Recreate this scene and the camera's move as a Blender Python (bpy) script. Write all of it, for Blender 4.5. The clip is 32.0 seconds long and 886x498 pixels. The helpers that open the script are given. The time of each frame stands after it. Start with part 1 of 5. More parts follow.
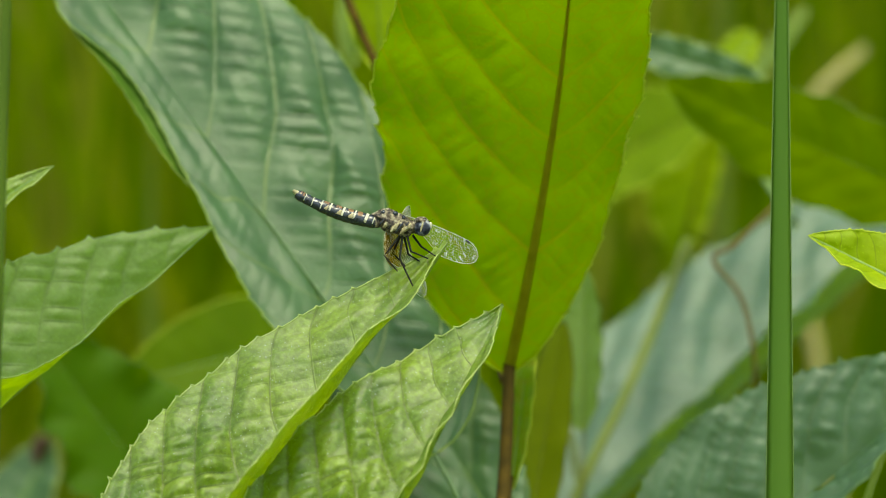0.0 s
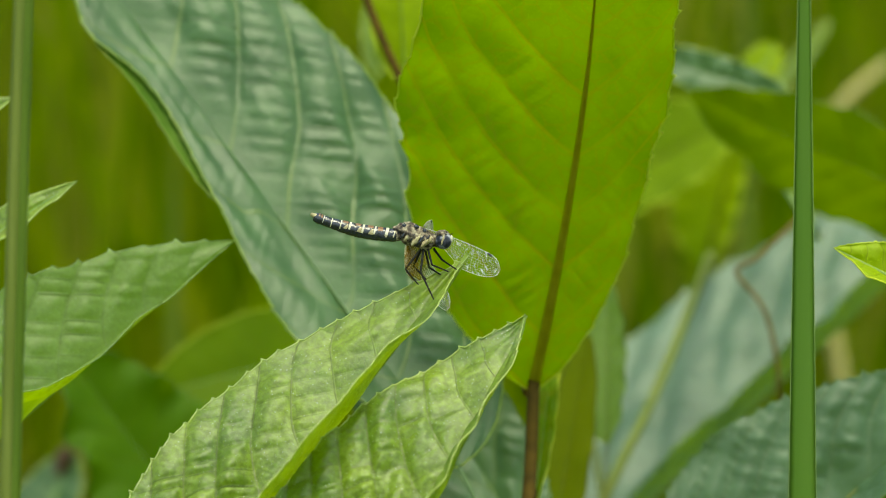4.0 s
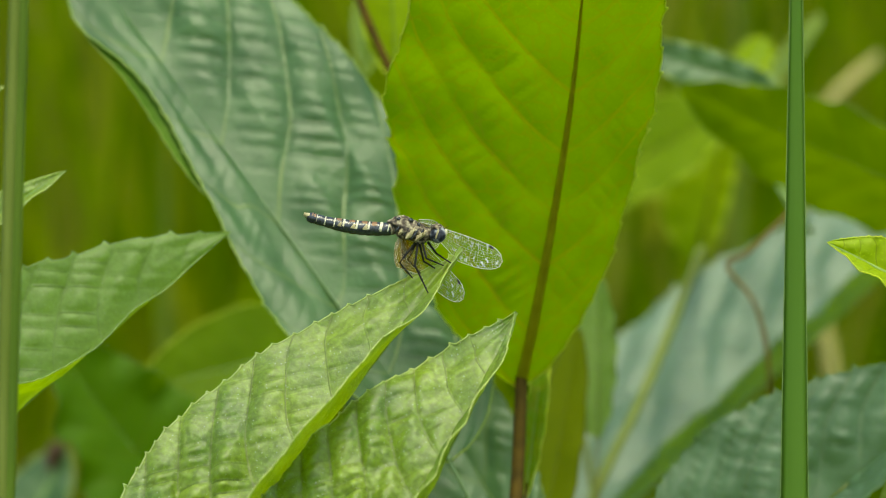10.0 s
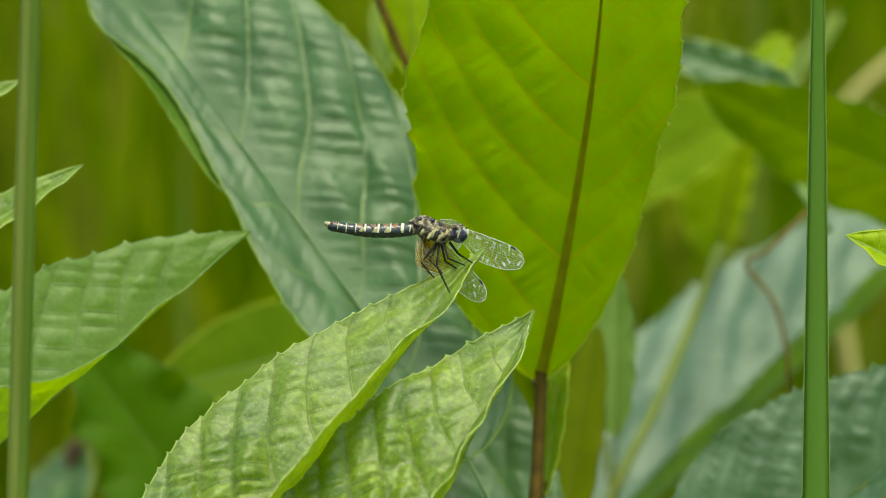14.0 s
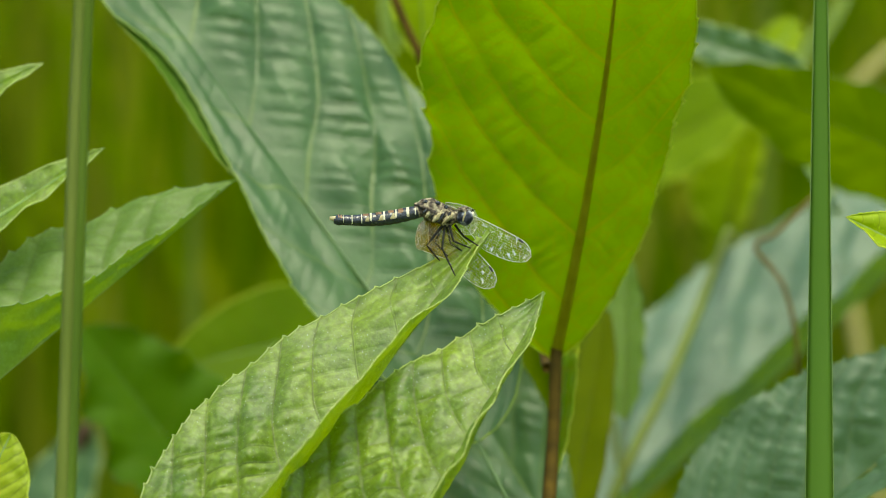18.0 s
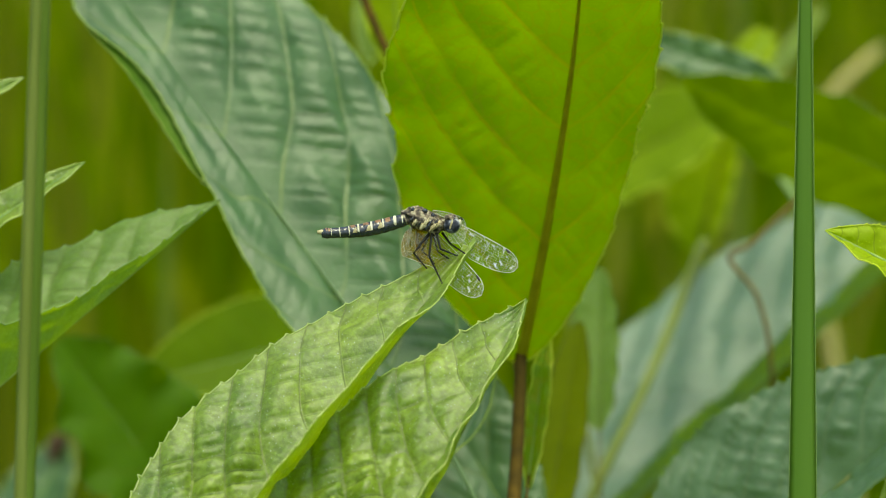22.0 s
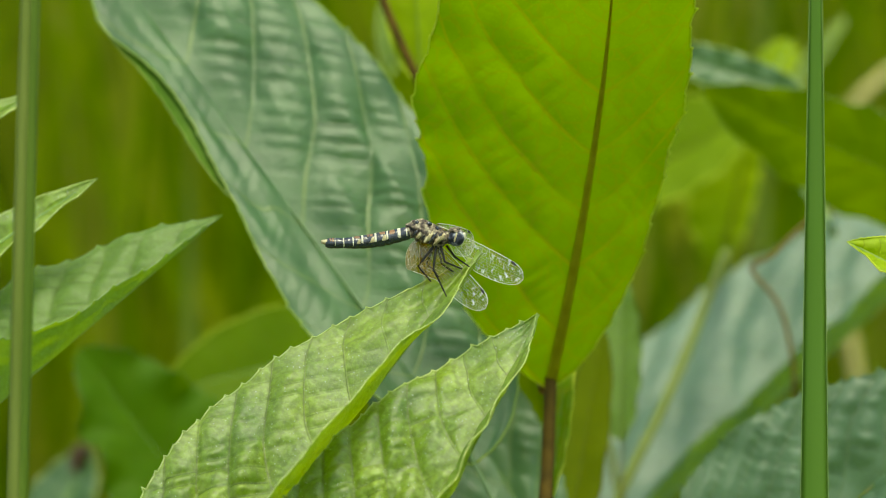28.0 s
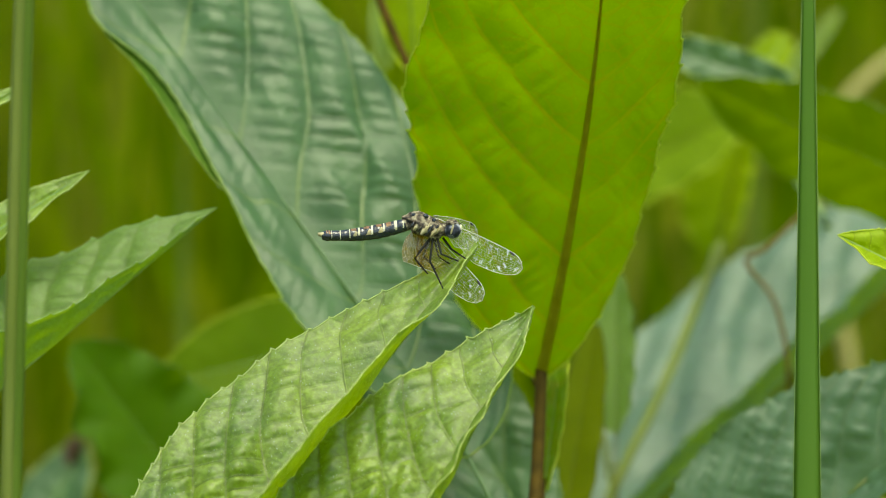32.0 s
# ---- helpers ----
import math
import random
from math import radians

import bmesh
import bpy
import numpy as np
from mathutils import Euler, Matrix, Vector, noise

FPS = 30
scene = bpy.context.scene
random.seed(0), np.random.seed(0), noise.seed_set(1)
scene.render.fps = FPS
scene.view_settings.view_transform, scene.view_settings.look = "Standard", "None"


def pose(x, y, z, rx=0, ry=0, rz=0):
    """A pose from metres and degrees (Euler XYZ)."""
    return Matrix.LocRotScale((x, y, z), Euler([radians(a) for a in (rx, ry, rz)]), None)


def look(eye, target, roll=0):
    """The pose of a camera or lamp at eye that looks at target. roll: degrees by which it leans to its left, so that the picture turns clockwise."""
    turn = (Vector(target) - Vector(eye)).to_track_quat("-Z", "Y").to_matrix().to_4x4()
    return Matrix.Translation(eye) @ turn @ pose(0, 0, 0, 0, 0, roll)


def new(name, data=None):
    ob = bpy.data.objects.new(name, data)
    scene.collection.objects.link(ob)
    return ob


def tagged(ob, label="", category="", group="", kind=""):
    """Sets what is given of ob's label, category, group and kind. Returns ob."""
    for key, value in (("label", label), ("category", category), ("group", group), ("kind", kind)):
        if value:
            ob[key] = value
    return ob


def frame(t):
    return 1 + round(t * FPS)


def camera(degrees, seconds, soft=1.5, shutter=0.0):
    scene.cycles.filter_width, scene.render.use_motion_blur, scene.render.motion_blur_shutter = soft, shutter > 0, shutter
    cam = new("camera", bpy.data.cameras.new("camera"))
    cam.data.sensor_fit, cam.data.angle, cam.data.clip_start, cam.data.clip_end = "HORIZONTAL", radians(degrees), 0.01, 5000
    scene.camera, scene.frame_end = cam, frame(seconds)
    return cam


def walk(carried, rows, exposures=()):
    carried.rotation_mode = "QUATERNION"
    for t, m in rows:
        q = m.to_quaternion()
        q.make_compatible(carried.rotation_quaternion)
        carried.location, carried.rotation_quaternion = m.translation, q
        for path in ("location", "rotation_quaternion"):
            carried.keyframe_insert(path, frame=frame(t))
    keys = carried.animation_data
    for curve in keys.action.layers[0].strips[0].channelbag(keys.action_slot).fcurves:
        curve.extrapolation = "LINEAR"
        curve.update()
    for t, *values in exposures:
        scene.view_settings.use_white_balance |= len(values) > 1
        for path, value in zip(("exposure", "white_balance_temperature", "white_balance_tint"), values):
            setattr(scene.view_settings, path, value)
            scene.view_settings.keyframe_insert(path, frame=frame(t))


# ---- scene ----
# A telephoto view of a small dragonfly perched on a leaf, hand held and panning a little.
# Plan frame: origin at the perch, x right, y away from the camera, z up; leans 6 degrees with the line of sight.
LEAN, HIGH, AWAY = -6.0, 0.62, 1.43
VIEW = pose(0, 0, HIGH, LEAN, 0, 0)

cam = camera(5.0, 32.0, soft=1.0)
cam.data.dof.use_dof = True
cam.data.dof.focus_distance = AWAY + 0.001
cam.data.dof.aperture_fstop = 23.0


def aim(t, yaw, pitch):
    return t, VIEW @ pose(0, -AWAY, 0, 90 + pitch, 0, yaw)


PATH = [
    aim(0, -0.1040, -0.0692),
    aim(0.5, 0.1011, -0.0645),
    aim(1, 0.1452, 0.0137),
    aim(1.5, 0.0182, 0.0284),
    aim(2, 0.0377, -0.0839),
    aim(2.5, 0.0182, -0.0692),
    aim(3, 0.0083, -0.0597),
    aim(3.5, 0.0230, -0.0204),
    aim(5.5, 0.0357, 0.0338),
    aim(6, 0.1576, 0.1024),
    aim(6.5, 0.2505, 0.1171),
    aim(7, 0.2211, 0.0877),
    aim(7.5, 0.0992, -0.0150),
    aim(8, 0.0504, -0.0345),
    aim(8.5, 0.0064, -0.0491),
    aim(9, 0.0013, -0.0003),
    aim(9.5, -0.0083, -0.0102),
    aim(10, -0.0230, -0.0297),
    aim(10.5, 0.0453, -0.0392),
    aim(11, 0.0893, -0.1126),
    aim(11.5, 0.0405, -0.1468),
    aim(12, 0.1870, 0.0045),
    aim(12.5, 0.3532, 0.0533),
    aim(13, 0.3484, 0.0485),
    aim(13.5, 0.2262, 0.0191),
    aim(14, 0.0846, -0.0392),
    aim(14.5, -0.0134, -0.0150),
    aim(16.5, -0.0801, 0.0035),
    aim(17, -0.1091, -0.0600),
    aim(17.5, -0.1729, -0.1723),
    aim(18, 0.1350, -0.1382),
    aim(18.5, 0.3647, -0.0648),
    aim(19, 0.2719, -0.0795),
    aim(19.5, -0.0313, -0.0846),
    aim(20, -0.1873, -0.1382),
    aim(20.5, 0.0128, -0.1429),
    aim(21, 0.1742, -0.0648),
    aim(21.5, 0.1056, -0.0112),
    aim(22, -0.0115, -0.0747),
    aim(22.5, 0.0373, -0.1040),
    aim(23, 0.0325, -0.1675),
    aim(23.5, 0.0274, -0.1429),
    aim(24, 0.3159, -0.1139),
    aim(24.5, 0.5064, -0.0306),
    aim(25, 0.4378, -0.0160),
    aim(25.5, 0.3548, -0.0600),
    aim(27.5, 0.0862, -0.0600),
    aim(28, 0.1155, -0.0160),
    aim(28.5, 0.2671, 0.0475),
    aim(29, 0.2179, 0.0230),
    aim(29.5, 0.0472, -0.1187),
    aim(30, 0.0274, -0.1283),
    aim(30.5, 0.1398, -0.0160),
    aim(31, 0.1595, -0.0112),
    aim(31.5, 0.1203, -0.0013),
    aim(32, 0.0814, -0.0552),
]
walk(cam, PATH, [(0, 0.94, 7900, -11), (24, 0.94, 7900, -11), (28, 0.99, 7900, -11), (32, 0.99, 7900, -11)])

# ---- light ----
SUN_TURN, SUN_HIGH = -160.0, 70.0      # degrees from straight ahead towards the left, and above the horizon
world = bpy.data.worlds.new("sky")
scene.world = world
world.use_nodes = True
wn, wl = world.node_tree.nodes, world.node_tree.links
sky = wn.new("ShaderNodeTexSky")
sky.sky_type, sky.sun_disc = "NISHITA", False
sky.sun_elevation, sky.sun_rotation = radians(SUN_HIGH), radians(-SUN_TURN)
sky.air_density, sky.dust_density = 1.0, 2.5
wn["Background"].inputs["Strength"].default_value = 0.15
wl.new(sky.outputs[0], wn["Background"].inputs["Color"])
sun = new("sun", bpy.data.lights.new("sun", "SUN"))
sun.data.energy, sun.data.angle, sun.data.color = 1.5, radians(18), (1.0, 0.97, 0.90)
_d = Vector((-math.sin(radians(SUN_TURN)) * math.cos(radians(SUN_HIGH)), math.cos(radians(SUN_TURN)) * math.cos(radians(SUN_HIGH)), math.sin(radians(SUN_HIGH))))
sun.matrix_world = look(_d * 10, (0, 0, 0))


# ---- materials ----
def mat(name):
    m = bpy.data.materials.new(name)
    m.use_nodes = True
    n, l = m.node_tree.nodes, m.node_tree.links
    return m, n, l, n["Principled BSDF"], n["Material Output"]


def ramp(n, stops):
    r = n.new("ShaderNodeValToRGB")
    while len(r.color_ramp.elements) < len(stops):
        r.color_ramp.elements.new(0.5)
    for e, (p, c) in zip(r.color_ramp.elements, stops):
        e.position, e.color = p, (*c, 1)
    return r


def noise_of(n, l, scale, detail=4, coord="Object", stretch=None):
    tc = n.new("ShaderNodeTexCoord")
    out = tc.outputs[coord]
    if stretch:
        mp = n.new("ShaderNodeMapping")
        mp.inputs["Scale"].default_value = stretch
        l.new(out, mp.inputs["Vector"])
        out = mp.outputs[0]
    t = n.new("ShaderNodeTexNoise")
    t.inputs["Scale"].default_value, t.inputs["Detail"].default_value = scale, detail
    l.new(out, t.inputs["Vector"])
    return t


def math_node(n, l, op, a, b=None):
    m = n.new("ShaderNodeMath")
    m.operation = op
    for i, v in enumerate((a, b)):
        if v is None:
            continue
        if isinstance(v, (int, float)):
            m.inputs[i].default_value = v
        else:
            l.new(v, m.inputs[i])
    return m.outputs[0]


def mix_color(n, l, fac, a, b, blend="MIX"):
    m = n.new("ShaderNodeMix")
    m.data_type, m.blend_type = "RGBA", blend
    for sock, v in ((m.inputs[0], fac), (m.inputs[6], a), (m.inputs[7], b)):
        if isinstance(v, (int, float)):
            sock.default_value = v
        elif isinstance(v, tuple):
            sock.default_value = (*v, 1)
        else:
            l.new(v, sock)
    return m.outputs[2]


def leaf_material(name, dark, light, vein, through_color, let=0.4, rough=0.42, veinwidth=0.05, bump=0.35, sheen=0.5, net_amount=0.10, net_scale=1300, specks=0.0, veincolor=0.75, vein_through=(0.62, 0.46), crease_through=0.5, fine=0.12):
    """A leaf: mottled green, side veins along the ribs, fine netting, gloss, and light that comes through."""
    m, n, l, b, out = mat(name)
    uv = n.new("ShaderNodeUVMap")
    uv.uv_map = "rib"
    sep = n.new("ShaderNodeSeparateXYZ")
    l.new(uv.outputs[0], sep.inputs[0])
    fr = math_node(n, l, "FRACT", math_node(n, l, "ADD", sep.outputs[0], 0.5))
    off = math_node(n, l, "ABSOLUTE", math_node(n, l, "SUBTRACT", fr, 0.5))
    side = n.new("ShaderNodeMapRange")
    l.new(off, side.inputs[0])
    side.inputs[1].default_value, side.inputs[2].default_value = veinwidth * 0.4, veinwidth
    side.inputs[3].default_value, side.inputs[4].default_value = 1.0, 0.0
    patchy = n.new("ShaderNodeMapRange")
    l.new(noise_of(n, l, 70, 2).outputs[0], patchy.inputs[0])
    patchy.inputs[1].default_value, patchy.inputs[2].default_value, patchy.inputs[3].default_value, patchy.inputs[4].default_value = 0.36, 0.62, 0.25, 1.0
    rib_line = math_node(n, l, "MULTIPLY", side.outputs[0], patchy.outputs[0])
    big, small = noise_of(n, l, 110, 8), noise_of(n, l, 1400, 4)
    net = n.new("ShaderNodeTexVoronoi")
    net.feature = "DISTANCE_TO_EDGE"
    net.inputs["Scale"].default_value = net_scale
    warp = noise_of(n, l, net_scale * 0.7, 2)
    bent = n.new("ShaderNodeVectorMath")
    bent.operation = "MULTIPLY_ADD"
    l.new(warp.outputs["Color"], bent.inputs[0])
    bent.inputs[1].default_value = [0.9 / net_scale] * 3
    l.new(n.new("ShaderNodeTexCoord").outputs["Object"], bent.inputs[2])
    l.new(bent.outputs[0], net.inputs["Vector"])
    netm = n.new("ShaderNodeMapRange")
    l.new(net.outputs["Distance"], netm.inputs[0])
    netm.inputs[2].default_value, netm.inputs[3].default_value, netm.inputs[4].default_value = 0.10, 1.0, 0.0
    mott = ramp(n, [(0.34, dark), (0.66, light)])
    l.new(big.outputs[0], mott.inputs[0])
    col = mix_color(n, l, math_node(n, l, "MULTIPLY", netm.outputs[0], net_amount), mott.outputs[0], vein)
    grain = ramp(n, [(0.36, (0.25, 0.25, 0.25)), (0.64, (0.8, 0.8, 0.8))])
    l.new(small.outputs[0], grain.inputs[0])
    col = mix_color(n, l, fine, col, grain.outputs[0], "OVERLAY")
    dots = noise_of(n, l, 2600, 2)
    fleck = ramp(n, [(0.62, (0, 0, 0)), (0.70, (1, 1, 1))])
    l.new(dots.outputs[0], fleck.inputs[0])
    col = mix_color(n, l, math_node(n, l, "MULTIPLY", fleck.outputs[0], 0.45), col, tuple(min(0.9, 1.7 * c + 0.02) for c in light))
    col = mix_color(n, l, math_node(n, l, "MULTIPLY", rib_line, veincolor), col, vein)
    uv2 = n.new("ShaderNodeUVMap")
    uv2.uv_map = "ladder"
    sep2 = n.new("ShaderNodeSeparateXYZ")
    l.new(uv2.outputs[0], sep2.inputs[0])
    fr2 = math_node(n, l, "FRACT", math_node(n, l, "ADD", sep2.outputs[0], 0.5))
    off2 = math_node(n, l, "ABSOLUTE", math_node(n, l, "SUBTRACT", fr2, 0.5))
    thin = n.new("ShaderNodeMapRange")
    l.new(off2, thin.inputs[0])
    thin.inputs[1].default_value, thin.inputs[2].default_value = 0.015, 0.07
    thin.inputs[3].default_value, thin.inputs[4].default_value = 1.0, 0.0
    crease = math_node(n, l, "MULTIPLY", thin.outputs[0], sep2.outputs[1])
    # shade in the cross creases is painted into the colour, besides the bump
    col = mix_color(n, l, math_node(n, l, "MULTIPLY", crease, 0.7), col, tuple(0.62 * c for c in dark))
    if specks:
        hair = n.new("ShaderNodeTexVoronoi")
        hair.inputs["Scale"].default_value = 1500
        l.new(n.new("ShaderNodeTexCoord").outputs["Object"], hair.inputs["Vector"])
        point = math_node(n, l, "LESS_THAN", hair.outputs["Distance"], 0.13)
        pick = n.new("ShaderNodeSeparateXYZ")
        l.new(hair.outputs["Color"], pick.inputs[0])
        point = math_node(n, l, "MULTIPLY", point, math_node(n, l, "GREATER_THAN", pick.outputs[0], 0.25))
        col = mix_color(n, l, math_node(n, l, "MULTIPLY", point, specks), col, (0.62, 0.68, 0.45))
    l.new(col, b.inputs["Base Color"])
    b.inputs["Roughness"].default_value = rough
    b.inputs["Specular IOR Level"].default_value = sheen
    hgt = math_node(n, l, "ADD", math_node(n, l, "MULTIPLY", rib_line, -0.5), math_node(n, l, "MULTIPLY", small.outputs[0], 0.5))
    hgt = math_node(n, l, "ADD", hgt, math_node(n, l, "MULTIPLY", netm.outputs[0], -0.03))
    hgt = math_node(n, l, "ADD", hgt, math_node(n, l, "MULTIPLY", crease, -0.7))
    bp = n.new("ShaderNodeBump")
    bp.inputs["Strength"].default_value, bp.inputs["Distance"].default_value = bump, 0.0003
    l.new(hgt, bp.inputs["Height"])
    l.new(bp.outputs[0], b.inputs["Normal"])
    tr = n.new("ShaderNodeBsdfTranslucent")
    tcol = mix_color(n, l, math_node(n, l, "MULTIPLY", rib_line, 0.66 * veincolor), through_color, (vein_through[0] * through_color[0], vein_through[1] * through_color[1], through_color[2]))
    tcol = mix_color(n, l, math_node(n, l, "MULTIPLY", netm.outputs[0], 0.55 * net_amount), tcol, tuple(0.55 * c for c in through_color))
    tcol = mix_color(n, l, math_node(n, l, "MULTIPLY", crease, 0.4 if crease_through < 1 else 0.9), tcol, tuple(min(0.9, crease_through * c) for c in through_color))
    tcol = mix_color(n, l, 0.35, tcol, mott.outputs[0], "OVERLAY")
    l.new(tcol, tr.inputs["Color"])
    mx = n.new("ShaderNodeMixShader")
    mx.inputs[0].default_value = let
    l.new(b.outputs[0], mx.inputs[1])
    l.new(tr.outputs[0], mx.inputs[2])
    l.new(mx.outputs[0], out.inputs["Surface"])
    return m


def plain_material(name, a, b2, scale=200, rough=0.5, stretch=None, spec=0.5, bump=0.2, metal=0.0, let=0.0):
    m, n, l, b, out = mat(name)
    t = noise_of(n, l, scale, 4, stretch=stretch)
    r = ramp(n, [(0.32, a), (0.68, b2)])
    l.new(t.outputs[0], r.inputs[0])
    l.new(r.outputs[0], b.inputs["Base Color"])
    b.inputs["Roughness"].default_value, b.inputs["Specular IOR Level"].default_value, b.inputs["Metallic"].default_value = rough, spec, metal
    bp = n.new("ShaderNodeBump")
    bp.inputs["Strength"].default_value, bp.inputs["Distance"].default_value = bump, 0.0002
    l.new(t.outputs[0], bp.inputs["Height"])
    l.new(bp.outputs[0], b.inputs["Normal"])
    if let:
        tr = n.new("ShaderNodeBsdfTranslucent")
        l.new(r.outputs[0], tr.inputs["Color"])
        mx = n.new("ShaderNodeMixShader")
        mx.inputs[0].default_value = let
        l.new(b.outputs[0], mx.inputs[1])
        l.new(tr.outputs[0], mx.inputs[2])
        l.new(mx.outputs[0], out.inputs["Surface"])
    return m


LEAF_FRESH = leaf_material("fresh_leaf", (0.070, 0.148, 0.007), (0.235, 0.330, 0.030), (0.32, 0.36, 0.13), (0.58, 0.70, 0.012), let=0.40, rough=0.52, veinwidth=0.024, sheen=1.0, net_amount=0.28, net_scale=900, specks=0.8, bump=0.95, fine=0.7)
LEAF_GREY = leaf_material("grey_green_leaf", (0.110, 0.195, 0.034), (0.175, 0.270, 0.070), (0.20, 0.28, 0.10), (0.54, 0.68, 0.015), let=0.48, rough=0.52, veinwidth=0.02, sheen=0.6, net_amount=0.15, net_scale=700, specks=0.3, veincolor=0.4, bump=0.6, fine=0.4)
LEAF_BACKLIT = leaf_material("backlit_leaf", (0.09, 0.175, 0.008), (0.18, 0.285, 0.018), (0.42, 0.36, 0.03), (0.46, 0.60, 0.004), let=0.58, rough=0.55, veinwidth=0.05, bump=0.5, sheen=0.3, net_amount=0.60, net_scale=340, veincolor=0.8, vein_through=(1.12, 0.78), crease_through=1.35)
LEAF_BLUE = leaf_material("bluish_leaf", (0.022, 0.078, 0.018), (0.050, 0.128, 0.036), (0.16, 0.24, 0.045), (0.30, 0.48, 0.01), let=0.25, rough=0.5, veinwidth=0.035, sheen=0.8, veincolor=0.75, bump=0.7)
LEAF_LIME = leaf_material("lime_leaf", (0.24, 0.35, 0.006), (0.33, 0.43, 0.010), (0.20, 0.28, 0.01), (0.48, 0.62, 0.004), let=0.30, rough=0.55, sheen=0.25)
# sky sheen put into the base colour, which is paler and bluer for it
LEAF_SHEEN = leaf_material("sheen_tinted_leaf", (0.085, 0.160, 0.108), (0.140, 0.225, 0.165), (0.12, 0.20, 0.09), (0.40, 0.58, 0.004), let=0.36, rough=0.52, veinwidth=0.03, sheen=0.9)
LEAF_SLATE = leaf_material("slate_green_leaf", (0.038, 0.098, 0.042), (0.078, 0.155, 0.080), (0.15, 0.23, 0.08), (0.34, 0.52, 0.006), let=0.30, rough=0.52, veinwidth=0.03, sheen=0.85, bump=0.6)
LEAF_OLIVE = leaf_material("olive_leaf", (0.125, 0.205, 0.004), (0.165, 0.25, 0.007), (0.15, 0.22, 0.01), (0.40, 0.54, 0.004), let=0.35, rough=0.6, sheen=0.12)
LEAF_MID = leaf_material("mid_leaf", (0.045, 0.115, 0.003), (0.070, 0.155, 0.005), (0.10, 0.16, 0.01), (0.34, 0.52, 0.004), let=0.4, rough=0.6, sheen=0.12)
LEAF_LOW = leaf_material("low_leaf", (0.075, 0.140, 0.003), (0.112, 0.188, 0.005), (0.14, 0.21, 0.01), (0.40, 0.54, 0.004), let=0.4, rough=0.6, sheen=0.12)
LEAF_BROWN = leaf_material("brownish_leaf", (0.075, 0.105, 0.002), (0.105, 0.138, 0.003), (0.12, 0.15, 0.005), (0.36, 0.44, 0.004), let=0.35, rough=0.7, sheen=0.06)
LEAF_YELLOW = leaf_material("yellow_leaf", (0.34, 0.44, 0.015), (0.44, 0.52, 0.03), (0.10, 0.18, 0.01), (0.60, 0.70, 0.01), let=0.45, rough=0.5, veinwidth=0.1)
EDGE = plain_material("leaf_edge", (0.42, 0.54, 0.12), (0.56, 0.66, 0.22), 400, 0.45, let=0.3)
UNDERSIDE = plain_material("leaf_underside", (0.075, 0.165, 0.010), (0.115, 0.215, 0.020), 220, 0.6, spec=0.2, let=0.4)
EDGE_YELLOW = plain_material("leaf_edge_yellow", (0.62, 0.74, 0.06), (0.72, 0.80, 0.12), 400, 0.6, spec=0.1, let=0.45)
EDGE_RED = plain_material("leaf_edge_red", (0.38, 0.15, 0.04), (0.45, 0.24, 0.06), 300, 0.5)
RIB_BROWN = plain_material("brown_rib", (0.34, 0.31, 0.010), (0.44, 0.40, 0.020), 300, 0.7, spec=0.1, let=0.42)
RIB_GREEN = plain_material("green_rib", (0.20, 0.32, 0.08), (0.28, 0.40, 0.12), 300, 0.45, let=0.15)
RIB_BLUE = plain_material("bluish_rib", (0.085, 0.165, 0.050), (0.12, 0.21, 0.07), 300, 0.5, let=0.1)
RIB_LEAF = plain_material("leaf_rib", (0.24, 0.36, 0.05), (0.32, 0.44, 0.08), 300, 0.5, let=0.4)
STEM_OLIVE = plain_material("olive_stem", (0.060, 0.080, 0.006), (0.100, 0.118, 0.014), 260, 0.7, (1, 1, 0.1), spec=0.1)
STALK_RUSTY = plain_material("rusty_stalk", (0.11, 0.080, 0.02), (0.17, 0.12, 0.035), 300, 0.7, spec=0.1)
STEM_GREEN = plain_material("green_stem", (0.10, 0.20, 0.03), (0.17, 0.28, 0.06), 260, 0.45, (1, 1, 0.1))
STEM_RED = plain_material("red_stem", (0.052, 0.034, 0.005), (0.110, 0.068, 0.010), 300, 0.7, spec=0.1)
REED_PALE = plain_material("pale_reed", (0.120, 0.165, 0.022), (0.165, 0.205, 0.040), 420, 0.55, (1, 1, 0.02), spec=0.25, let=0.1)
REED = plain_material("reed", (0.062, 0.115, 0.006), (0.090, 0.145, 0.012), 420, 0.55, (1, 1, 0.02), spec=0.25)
BLADE = plain_material("grass_blade", (0.108, 0.238, 0.020), (0.140, 0.282, 0.034), 300, 0.45, (1, 1, 0.02), spec=0.5, let=0.35)
BLADE_PALE = plain_material("pale_blade", (0.15, 0.22, 0.015), (0.20, 0.28, 0.03), 900, 0.5, (1, 1, 0.02), let=0.3)
WITHERED = plain_material("withered", (0.10, 0.05, 0.03), (0.16, 0.09, 0.05), 200, 0.7)


